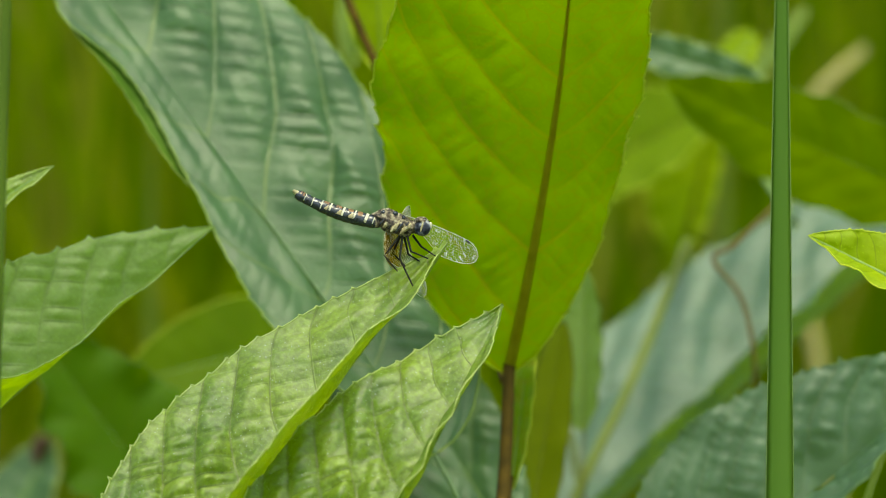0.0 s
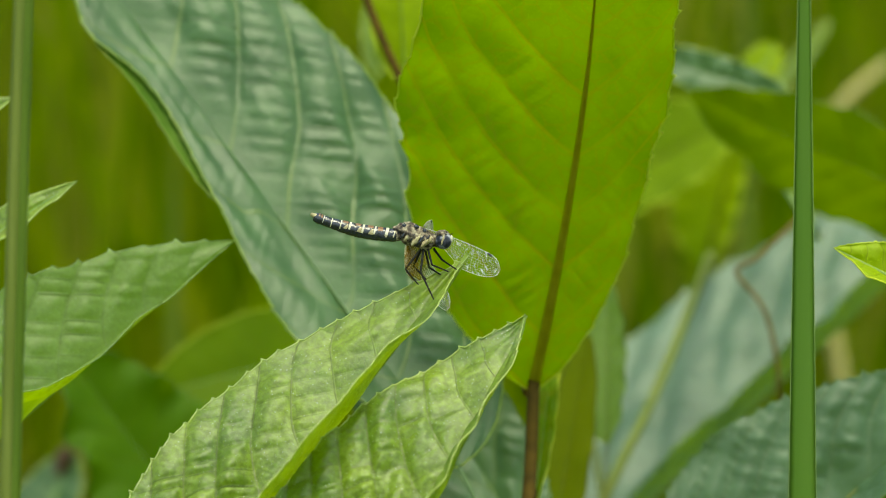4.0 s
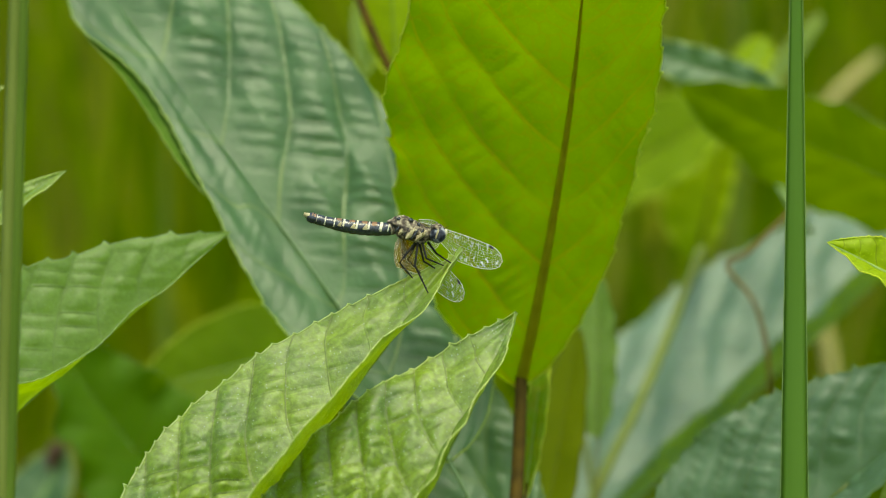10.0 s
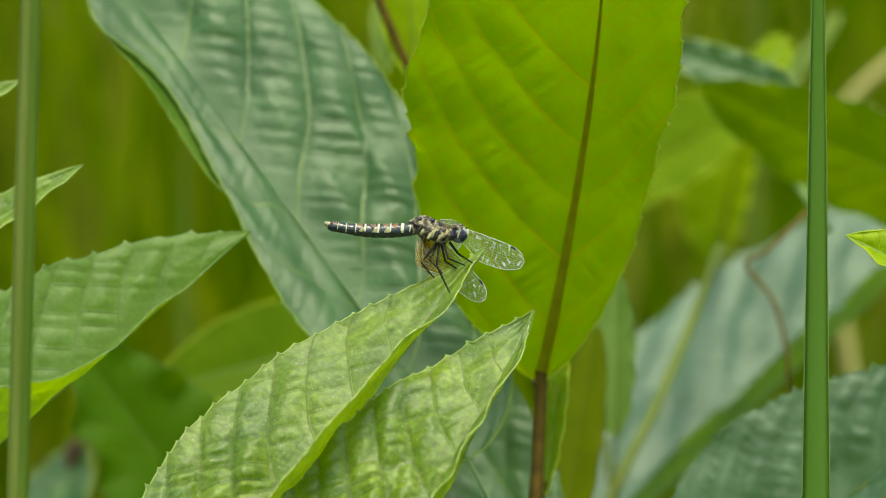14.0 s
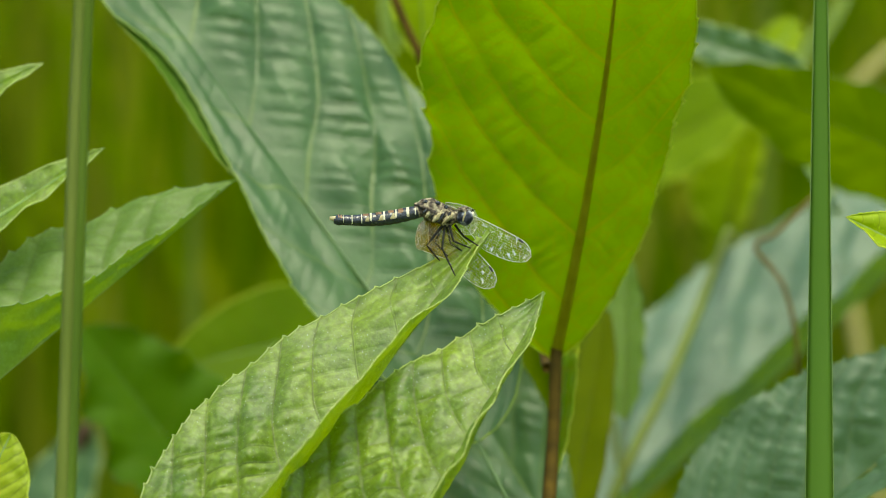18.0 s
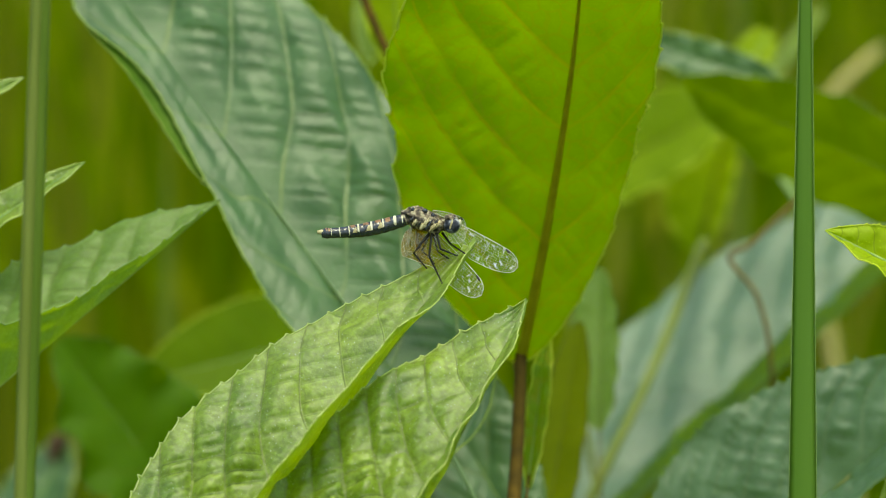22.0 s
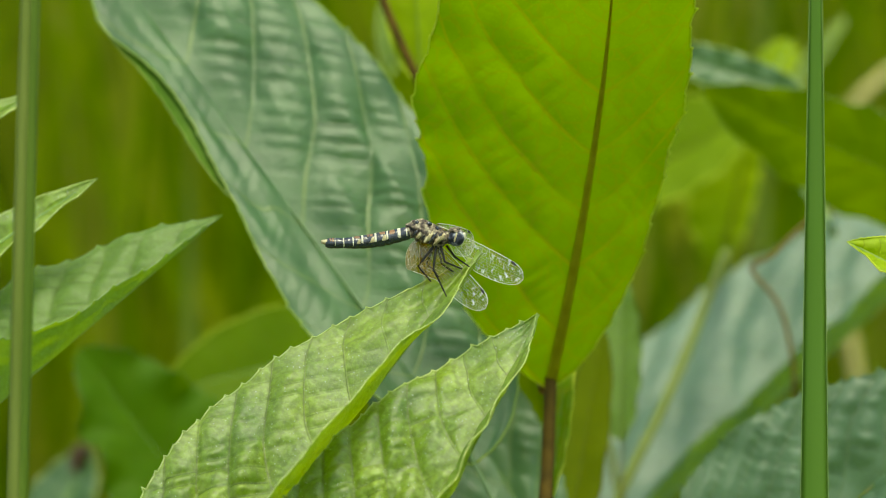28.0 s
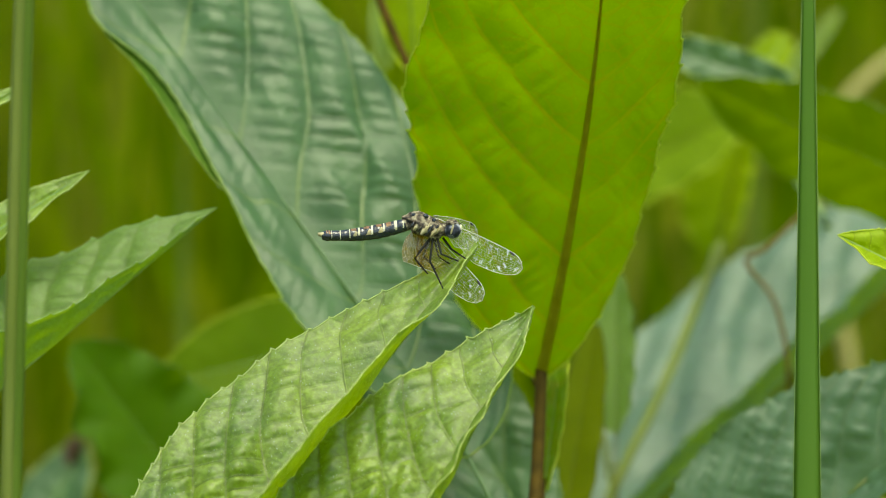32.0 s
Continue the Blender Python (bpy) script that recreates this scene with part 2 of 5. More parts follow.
def grass_material():
    m, n, l, b, out = mat("meadow_grass")
    geo = n.new("ShaderNodeNewGeometry")
    r = ramp(n, [(0.0, (0.068, 0.138, 0.002)), (0.35, (0.158, 0.260, 0.003)), (0.72, (0.245, 0.350, 0.005)), (0.92, (0.36, 0.40, 0.02)), (1.0, (0.40, 0.38, 0.07))])
    l.new(geo.outputs["Random Per Island"], r.inputs[0])
    l.new(r.outputs[0], b.inputs["Base Color"])
    b.inputs["Roughness"].default_value, b.inputs["Specular IOR Level"].default_value = 0.7, 0.04
    tr = n.new("ShaderNodeBsdfTranslucent")
    l.new(r.outputs[0], tr.inputs["Color"])
    mx = n.new("ShaderNodeMixShader")
    mx.inputs[0].default_value = 0.5
    l.new(b.outputs[0], mx.inputs[1])
    l.new(tr.outputs[0], mx.inputs[2])
    l.new(mx.outputs[0], out.inputs["Surface"])
    return m


GRASS = grass_material()
SOIL = plain_material("soil", (0.06, 0.085, 0.012), (0.12, 0.14, 0.025), 3.0, 0.9)


# ---- building helpers ----
def solid(name, verts, faces, material, smooth=True):
    me = bpy.data.meshes.new(name)
    me.from_pydata([tuple(v) for v in verts], [], faces)
    me.materials.append(material)
    if smooth:
        me.polygons.foreach_set("use_smooth", [True] * len(me.polygons))
    return me


def part(name, me, parent, label="", m=None):
    ob = new(name, me)
    ob.parent = parent
    if m is not None:
        ob.matrix_basis = m
    return tagged(ob, label)


def tube(points, radii, sides=8, cap=True):
    """Vertices and faces of a tube along points with a radius at each."""
    pts = [Vector(p) for p in points]
    verts, faces = [], []
    ref = Vector((0.31, 0.17, 0.93))
    for i, p in enumerate(pts):
        d = (pts[min(i + 1, len(pts) - 1)] - pts[max(i - 1, 0)]).normalized()
        if abs(d.dot(ref)) > 0.95:
            ref = Vector((0.9, 0.3, 0.1))
        a = d.cross(ref).normalized()
        b = d.cross(a)
        for k in range(sides):
            w = 2 * math.pi * k / sides
            verts.append(p + radii[i] * (math.cos(w) * a + math.sin(w) * b))
    for i in range(len(pts) - 1):
        for k in range(sides):
            j = (k + 1) % sides
            faces.append((i * sides + k, i * sides + j, (i + 1) * sides + j, (i + 1) * sides + k))
    if cap:
        faces.append(tuple(range(sides)))
        faces.append(tuple((len(pts) - 1) * sides + k for k in range(sides - 1, -1, -1)))
    return verts, faces


def curve_points(points, steps=12):
    """A smooth line through a few points."""
    p = [Vector(q) for q in points]
    p = [2 * p[0] - p[1]] + p + [2 * p[-1] - p[-2]]
    out = []
    for i in range(1, len(p) - 2):
        for k in range(steps):
            t = k / steps
            a, b, c, d = p[i - 1], p[i], p[i + 1], p[i + 2]
            out.append(0.5 * (2 * b + (c - a) * t + (2 * a - 5 * b + 4 * c - d) * t * t + (3 * b - a - 3 * c + d) * t ** 3))
    out.append(p[-2])
    return out


def mm(*v):
    return Vector(v) * 0.001


def frame_of(base, tip, face):
    x = (tip - base).normalized()
    z = (face - face.dot(x) * x).normalized()
    y = z.cross(x)
    m = Matrix((x, y, z)).transposed().to_4x4()
    m.translation = base
    return m


def leaf(plant, base, tip, face, wide, fold, p, q, material, edge=EDGE, rib=RIB_GREEN, stalk=None, label="", root=None, reach=1.0, bend=0.0, bend_from=0.5,
         sweep=0.0, curl=(0.0, 0.0), veins=9, slope=0.55, relief=0.4, ladder=0.25, teeth=34, tooth=0.05, ripple=0.3, waves=5, ribsize=0.6, edgesize=0.12, seed=1, grid=(150, 22), open_tip=0.0, smooth_from=1.4, narrow=0.0, flare=0.0, flare_from=0.6, ragged=0.025, hem=0.0, swell=(), far=1.0, quiet=(1.0, 1.0), turned=()):
    """A leaf of a plant, in the plan frame, in mm. wide, fold, curl: of the half on its left and on its right, seen from above with the tip ahead.
    p, q: how fast it widens from base and tip. reach: length of the blade over the distance from base to tip. bend: degrees by which its end turns down.
    swell: (half, place along the leaf, reach along it, mm) of each bulge of the outline. far: how much farther off and larger than given.
    turned: half, start, end and mm of a stretch of margin that is folded under."""
    rnd = random.Random(seed)
    off = rnd.uniform(0, 100)
    base, tip = (tuple(k * far + AWAY * 1000 * (far - 1) * (i == 1) for i, k in enumerate(q2)) for q2 in (base, tip))
    wide, ribsize, edgesize, hem = tuple(w * far for w in wide), ribsize * far, edgesize * far, hem * far
    place = frame_of(mm(*base), mm(*tip), Vector(face))
    length = (Vector(tip) - Vector(base)).length * reach
    nu, nv = grid
    peak = (p / (p + q)) ** p * (q / (p + q)) ** q
    # the line of the midrib
    mid, ang = [], []
    x = z = 0.0
    for i in range(nu + 1):
        s = i / nu
        a = -radians(bend) * max(0.0, (s - bend_from) / (1 - bend_from)) ** 1.5
        mid.append(Vector((x, sweep * 4 * s * (1 - s), z)))
        ang.append(a)
        x += math.cos(a) * length / nu
        z += math.sin(a) * length / nu
    verts, faces, uvs, uvs2 = [], [], [], []
    rims = []
    for h, side in ((0, 1), (1, -1)):
        start = len(verts)
        rim = []
        for i in range(nu + 1):
            s = i / nu
            w = wide[h] * max(s, 1e-6) ** p * max(1 - s, 0.0) ** (q + (narrow if h else 0.0)) / peak
            w += h * hem * 3.4 * max(s, 1e-6) ** 0.8 * max(1 - s, 0.0)
            w += sum(add * math.exp(-((s - at) / run) ** 2) for half, at, run, add in swell if half == h)
            w *= 1 + ragged * (noise.noise((s * 9, off, side * 3.1)) + 0.6 * noise.noise((s * 23, off + 4, side * 3.1)))
            ease = min(1.0, max(0.0, (s - 0.72) / 0.25))
            f = radians(fold[h]) * (1 - open_tip * ease * ease * (3 - 2 * ease))
            spread = min(1.0, max(0.0, (flare_from - s) / 0.22))
            f += radians(flare) * spread * spread * (3 - 2 * spread) * h
            calm = min(1.0, max(0.0, (s - smooth_from + 0.35) / 0.35))
            calm = (1 - 0.85 * calm * calm * (3 - 2 * calm)) * quiet[h]
            beat = s * teeth + 0.21 * math.sin(7 * s + off) + 0.55 * noise.noise((s * teeth * 0.31, off + 2, side))
            saw = beat % 1.0
            bite = tooth * wide[0] * (0.42 * saw ** 1.7 + 0.75 * saw ** 12 - 0.2) * (0.75 + 0.9 * noise.noise((math.floor(beat) * 0.71, off, side)))
            up = Vector((-math.sin(ang[i]), 0, math.cos(ang[i])))
            for j in range(nv + 1):
                t = j / nv
                d = w * t + (bite * max(0.0, (t - 0.85) / 0.15) if w > 0.4 else 0.0)
                g = f + curl[h] * t
                ph = veins * (s - slope * (d / length) * (0.6 + 0.75 * t)) + 0.2 * noise.noise((s * 4, t * 2, off))
                wave = abs(math.sin(math.pi * ph)) ** 0.6
                fade = calm * min(1.0, 6 * s * (1 - s)) * min(1.0, 3 * t) * (1 - 0.6 * t ** 4)
                rise = relief * wave * fade
                lane = math.floor(ph) * 5.3 + side * 2.7
                run = (d + slope * s * length) / math.sqrt(1 + slope * slope)
                beat = run * 1.15 + 2.6 * noise.noise((lane, run * 0.22, off)) + 1.7 * lane
                rise += ladder * fade * wave * (abs(math.sin(beat)) ** 0.5 - 0.6) * (0.65 + 0.9 * noise.noise((run * 0.15, lane, off + 9)))
                rise += ladder * 0.9 * fade * noise.noise((d * 0.30, ph * 1.1, off))
                rise += 0.10 * ladder * fade * noise.noise((d * 0.95, s * length * 0.95, off + 3)) + 0.03 * ladder * fade * noise.noise((d * 2.1, s * length * 2.1, off + 7))
                rise += ripple * quiet[h] * t ** 3 * math.sin(2 * math.pi * waves * s + off + side) * min(1.0, 5 * (1 - s))
                rise += 0.6 * relief * noise.noise((s * 9, side * t * 3, off + 5))
                across = Vector((0, side * math.cos(g), 0)) + up * math.sin(g)
                nrm = up * math.cos(g) - Vector((0, side * math.sin(g), 0))
                verts.append(mid[i] + across * d + nrm * rise)
                uvs.append((ph, side * t))
                uvs2.append((beat / math.pi, min(1.0, ladder) * fade * max(0.0, min(1.0, 0.6 + 1.6 * noise.noise((run * 0.15, lane, off + 9))))))
            rim.append(verts[-1])
        rims.append(rim)
        k = nv + 1
        for i in range(nu):
            for j in range(nv):
                a = start + i * k + j
                quad = (a, a + k, a + k + 1, a + 1)
                faces.append(quad if side < 0 else quad[::-1])
    verts = [v * 0.001 for v in verts]
    me = solid("leaf", verts, faces, material)
    lay = me.uv_layers.new(name="rib")
    loop = np.empty(len(me.loops), dtype=np.int32)
    me.loops.foreach_get("vertex_index", loop)
    lay.data.foreach_set("uv", np.array(uvs, dtype=np.float32)[loop].ravel())
    lay = me.uv_layers.new(name="ladder")
    lay.data.foreach_set("uv", np.array(uvs2, dtype=np.float32)[loop].ravel())
    ob = part("leaf", me, plant, label, plant.matrix_basis.inverted() @ VIEW @ place)
    # midrib, with the stalk that goes on to the stem
    line = [v * 0.001 for v in mid]
    rad = [0.001 * ribsize * (1 - 0.85 * i / nu) for i in range(nu + 1)]
    v, fc = tube(line[::4], rad[::4], 8)
    part("midrib", solid("midrib", v, fc, rib), ob)
    if root is not None:
        r = place.inverted() @ mm(*root)
        pts = curve_points([line[0] + Vector((0.002, 0, 0)), line[0] * 0.5 + r * 0.5 + Vector((0, 0, 0.002)), r], 8)
        v, fc = tube(pts, [0.001 * ribsize * (1 + 0.25 * i / len(pts)) for i in range(len(pts))], 8)
        part("leaf_stalk", solid("leaf_stalk", v, fc, stalk or rib), ob)
    for rim in rims:
        v, fc = tube([q2 * 0.001 for q2 in rim], [0.001 * edgesize * min(1.0, 0.4 + 6 * (1 - i / nu)) for i in range(nu + 1)], 5)
        part("margin", solid("margin", v, fc, edge), ob)
    if turned:
        h, s0, s1, out = turned
        rows = [i for i in range(nu + 1) if s0 <= i / nu <= s1]
        verts, faces, lip = [], [], []
        for k, i in enumerate(rows):
            side, bulge = (1, -1)[h], math.sin(math.pi * k / (len(rows) - 1)) ** 0.8
            for j in range(5):
                verts.append((rims[h][i] + Vector((0, side * (out * bulge * j / 4 - 0.8 * (1 - j / 4)), -0.5 - 0.35 * math.sin(math.pi * j / 4)))) * 0.001)
            lip.append(verts[-1])
            if k:
                faces += [(5 * k + j - 5, 5 * k + j - 4, 5 * k + j + 1, 5 * k + j)[::side] for j in range(4)]
        fold_part = part("folded_margin", solid("folded_margin", verts, faces, UNDERSIDE), ob, "green underside of the folded margin")
        part("margin", solid("margin", *tube(lip, [0.00010] * len(lip), 5), edge), fold_part)
    return ob


def plant_at(name, foot, label, category="plant", group=""):
    """An empty thing on the ground below a place of the plan."""
    w = VIEW @ mm(*foot)
    ob = new(name)
    ob.empty_display_size = 0.02
    ob.matrix_basis = Matrix.Translation((w.x, w.y, 0))
    return tagged(ob, label, category, group)


def stem_of(plant, points, radius, material, name="stem", thin=0.7, from_ground=True, sides=10, label=""):
    """A stem through places of the plan, from the ground up."""
    pts = [VIEW @ mm(*p) for p in points]
    if from_ground:
        g = pts[0]
        pts = [Vector((g.x * 0.9, g.y, -0.01)), Vector((g.x * 0.95, g.y, g.z * 0.5))] + pts
    pts = [q - plant.matrix_basis.translation for q in curve_points(pts, 10)]
    rad = [radius * 0.001 * (1 - (1 - thin) * i / len(pts)) * (1 + 0.04 * noise.noise((i * 0.7, radius, 0))) for i in range(len(pts))]
    v, f = tube(pts, rad, sides)
    return part(name, solid(name, v, f, material), plant, label)


# ---- ground and meadow ----
def ground():
    n = 40
    xs = [math.copysign(abs(k / n) ** 3, k) * 1500 for k in range(-n, n + 1)]
    verts = [(x, y, 0.02 * noise.noise((x * 0.8, y * 0.8, 0)) if abs(x) < 20 and abs(y) < 20 else 0.0) for y in xs for x in xs]
    k = len(xs)
    faces = [(j * k + i, j * k + i + 1, (j + 1) * k + i + 1, (j + 1) * k + i) for j in range(k - 1) for i in range(k - 1)]
    tagged(new("ground", solid("ground", verts, faces, SOIL)), "damp meadow ground under tall green grass", "ground", kind="structure")


def meadow(name, count, near, far, tall, wide, seed, spread):
    """Tall grass between two distances behind the perch, as one sheet of blades."""
    rnd = random.Random(seed)
    verts, faces = [], []
    for _ in range(count):
        y = near + (far - near) * rnd.random() ** 1.2
        x = rnd.gauss(0, 1.3 * (spread + 0.09 * (y + AWAY))) if rnd.random() < 0.75 else rnd.gauss(0, 0.8 + 0.25 * y)
        y -= rnd.random() ** 2 * 2.0 * min(0.8, max(0.0, abs(x) - 0.14))
        h = rnd.uniform(*tall)
        w = rnd.uniform(*wide)
        turn, tilt, way = rnd.uniform(0, math.pi), rnd.uniform(0.02, 0.35), rnd.uniform(0, 2 * math.pi)
        a = Vector((math.cos(turn), math.sin(turn), 0))
        lean = Vector((math.cos(way), math.sin(way), 0)) * tilt * h
        first = len(verts)
        for i in range(5):
            s = i / 4
            c = Vector((x, y, h * s)) + lean * s * s
            half = a * w * 0.5 * (1 - s ** 2 * 0.95)
            verts += [c - half, c + half]
        faces += [(first + 2 * i, first + 2 * i + 1, first + 2 * i + 3, first + 2 * i + 2) for i in range(4)]
    tagged(new(name, solid(name, verts, faces, GRASS)), "tall olive-green meadow grass out of focus", "grass", kind="stuff")


ground()


def field(name, count, seed, short):
    """The meadow all round, thinning out with distance; short grass alone along the line of sight."""
    rnd = random.Random(seed)
    verts, faces = [], []
    while len(verts) < count * 8:
        far, way = 12.0 * rnd.random() ** 0.62, rnd.uniform(0, 2 * math.pi)
        x, y = far * math.cos(way), far * math.sin(way) + 0.8
        edge = 0.5 + 0.16 * noise.noise((x * 1.3, y * 1.3, 3.0))
        lane = abs(x) < edge + 0.10 * max(0.0, y) + 0.25 * math.exp(-(y + 1.2) ** 2) and y > -2.3 + 0.5 * noise.noise((x * 2, 0, 5.0))
        if lane != short or (short and (abs(x) > 1.2 or y > 9)):
            continue
        h, w = (rnd.uniform(0.04, 0.22), rnd.uniform(0.003, 0.007)) if short else (rnd.uniform(0.25, 0.75), rnd.uniform(0.006, 0.014))
        turn, lie = rnd.uniform(0, math.pi), rnd.uniform(0, 2 * math.pi)
        a = Vector((math.cos(turn), math.sin(turn), 0)) * w * 0.5
        lean = Vector((math.cos(lie), math.sin(lie), 0)) * h * rnd.uniform(0.05, 0.4)
        k = len(verts)
        for s in (0, 0.4, 0.75, 1.0):
            c = Vector((x, y, h * s)) + lean * s * s
            verts += [c - a * (1 - 0.95 * s * s), c + a * (1 - 0.95 * s * s)]
        faces += [(k + 2 * m, k + 2 * m + 1, k + 2 * m + 3, k + 2 * m + 2) for m in range(3)]
    tagged(new(name, solid(name, verts, faces, GRASS)), "short green grass between the plants" if short else "tall green meadow grass all round", "grass", kind="stuff")


field("field_grass", 42000, 12, False)
field("short_grass", 14000, 14, True)
meadow("meadow_grass", 38000, 0.45, 7.0, (0.35, 0.85), (0.004, 0.010), 5, 0.16)

# ---- plants ----
front = plant_at("leafy_plant", (-36.28, 5, -63.05), "leafy plant with fresh light green toothed leaves")
stem_of(front, [(-36.36, 8, -84.81), (-35.91, 6, -65.50)], 2.2, STEM_GREEN)
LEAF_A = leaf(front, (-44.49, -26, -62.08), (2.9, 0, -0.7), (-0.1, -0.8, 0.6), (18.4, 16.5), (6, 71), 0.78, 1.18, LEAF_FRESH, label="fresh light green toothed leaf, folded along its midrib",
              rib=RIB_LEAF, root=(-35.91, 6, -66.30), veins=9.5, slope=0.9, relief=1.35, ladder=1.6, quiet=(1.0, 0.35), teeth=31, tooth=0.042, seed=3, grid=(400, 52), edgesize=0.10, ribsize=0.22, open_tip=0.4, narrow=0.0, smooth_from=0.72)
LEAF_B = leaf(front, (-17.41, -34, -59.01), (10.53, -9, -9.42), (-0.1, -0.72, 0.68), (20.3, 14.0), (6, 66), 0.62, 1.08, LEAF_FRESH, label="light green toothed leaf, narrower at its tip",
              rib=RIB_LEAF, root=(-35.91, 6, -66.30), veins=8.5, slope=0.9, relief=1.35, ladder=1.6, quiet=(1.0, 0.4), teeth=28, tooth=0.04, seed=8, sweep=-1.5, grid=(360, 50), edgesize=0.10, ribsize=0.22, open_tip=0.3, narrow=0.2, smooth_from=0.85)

tall = plant_at("leafy_plant", (10.72, 40, -53.95), "tall leafy plant with broad leaves lit from behind")
stem_of(tall, [(9.92, 42, -86.81), (10.48, 40, -45.76)], 1.45, STEM_RED)
LEAF_C = leaf(tall, (11.74, 55, -21.25), (20.75, 14, 38.28), (0.1, 1.0, 0.1), (14.2, 27.0), (30, 4), 0.64, 0.36, LEAF_BACKLIT, edge=EDGE_YELLOW, rib=RIB_BROWN, label="broad yellow-green leaf glowing with sun from behind",
              root=(10.48, 40, -45.76), stalk=STEM_RED, reach=1.03, bend=14, bend_from=0.6, veins=7, slope=0.8, relief=0.4, ladder=0.4, teeth=19, tooth=0.045, ripple=0.4, ragged=0.055, ribsize=0.88, edgesize=0.14, seed=11, sweep=1.0, grid=(320, 40), quiet=(0.3, 1.0), swell=((0, 0.93, 0.07, 2.5), (1, 0.93, 0.07, 2.0), (0, 0.5, 0.2, -2.0)))
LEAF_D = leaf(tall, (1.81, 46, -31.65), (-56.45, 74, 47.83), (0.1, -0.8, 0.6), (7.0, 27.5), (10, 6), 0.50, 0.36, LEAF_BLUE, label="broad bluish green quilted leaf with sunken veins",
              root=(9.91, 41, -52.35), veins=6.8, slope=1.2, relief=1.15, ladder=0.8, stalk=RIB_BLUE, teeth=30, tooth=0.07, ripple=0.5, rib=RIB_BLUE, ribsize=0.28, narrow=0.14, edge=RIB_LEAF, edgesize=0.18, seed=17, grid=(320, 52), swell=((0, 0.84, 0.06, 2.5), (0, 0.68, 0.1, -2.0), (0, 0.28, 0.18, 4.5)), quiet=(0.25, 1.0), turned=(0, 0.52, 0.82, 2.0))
LEAF_P = leaf(tall, (13.91, 75, -47.69), (-13.90, 92, -2.46), (0.1, -1.0, 0.3), (14.0, 9.0), (10, 10), 0.6, 0.8, LEAF_BLUE, label="bluish green quilted leaf in the shade", root=(9.91, 41, -52.35),
              veins=7, slope=1.0, relief=0.7, ladder=0.6, ribsize=0.12, edge=RIB_BLUE, stalk=RIB_BLUE, seed=23)

LEAF_L = leaf(tall, (12.6, 54, -37.0), (15.6, 57, -14.0), (0.2, -0.9, 0.4), (1.9, 1.7), (20, 30), 0.6, 0.6, LEAF_BACKLIT, edge=EDGE_YELLOW, rib=RIB_LEAF, label="narrow yellow-green leaf beside the stem", root=(10.2, 41, -50.0), stalk=STEM_RED, relief=0.2, ladder=0.1, ribsize=0.2, teeth=16, tooth=0.12, seed=62, grid=(100, 10))
stem_of(tall, [(11.76, 57, -21.03), (9.36, 84, -10.03), (3.06, 95, 5.18), (-7.15, 98, 25.61), (-12.27, 100, 37.58), (-16.55, 102, 51.28)], 0.8, STEM_RED, name="branch", from_ground=False, thin=0.8)
LEAF_Y = leaf(tall, (-6.49, 104, 24.86), (-8.01, 100, 54.62), (0.0, 1.0, 0.15), (5.5, 5.5), (10, 12), 0.6, 0.6, LEAF_LIME, edge=EDGE_YELLOW, label="yellow-green leaf behind the others, blurred", relief=0.12, ladder=0.0, seed=51, grid=(80, 10), ribsize=0.15, rib=RIB_LEAF)
LEAF_Z = leaf(tall, (-10.91, 112, 25.85), (-12.28, 112, 37.18), (0.0, -0.8, 0.6), (1.5, 1.5), (10, 20), 0.6, 0.7, LEAF_FRESH, label="narrow pale leaf tip, blurred", root=(-9.88, 99, 32.44), relief=0.1, ladder=0.0, ribsize=0.15, rib=RIB_LEAF, tooth=0.0, ripple=0.04, seed=71, grid=(60, 8), far=1.04)

left = plant_at("leafy_plant", (-97.22, 20, -57.25), "leafy plant with grey-green and yellow-green leaves")
stem_of(left, [(-97.36, 22, -85.63), (-97.56, 25, -9.64), (-98.30, 30, 11.46)], 2.2, STEM_GREEN)
LEAF_E = leaf(left, (-83.67, -18, -44.74), (-29.51, 6, 1.44), (-0.1, -0.8, 0.6), (17.0, 40.0), (8, 79), 0.8, 1.0, LEAF_GREY, label="green toothed leaf folded upwards, with a paler upper face", root=(-97.22, 20, -57.25),
              rib=RIB_LEAF, edge=RIB_GREEN, edgesize=0.08, veins=9, slope=0.9, relief=0.85, ladder=0.9, quiet=(1.0, 0.3), teeth=20, tooth=0.07, ragged=0.05, ripple=0.8, seed=29, grid=(220, 26), ribsize=0.22, flare=25, flare_from=0.6, narrow=3.0, hem=3.6, far=1.022)
LEAF_K = leaf(left, (-88.14, 30, -12.11), (-53.90, 32, 10.42), (-0.1, -1.0, 0.5), (4.2, 4.2), (10, 40), 0.6, 0.9, LEAF_FRESH, label="small narrow pale green leaf", root=(-97.88, 25, -16.12), seed=31, grid=(80, 10))
LEAF_K2 = leaf(left, (-90.95, 36, 7.43), (-62.95, 38, 22.73), (-0.1, -1.0, 0.5), (3.6, 3.6), (10, 40), 0.6, 0.9, LEAF_FRESH, label="small narrow pale green leaf", root=(-98.17, 28, 1.71), seed=32, grid=(80, 10))
LEAF_T = leaf(left, (-76.75, 30, -51.96), (-67.34, 34, -32.12), (0.1, -0.8, 0.6), (7.0, 7.5), (5, 10), 0.6, 0.7, LEAF_YELLOW, edge=EDGE_YELLOW, label="bright yellow-green leaf with dark sunken veins", root=(-97.22, 20, -59.67), veins=9, slope=0.9, relief=0.6, seed=33, grid=(100, 14), far=0.96)
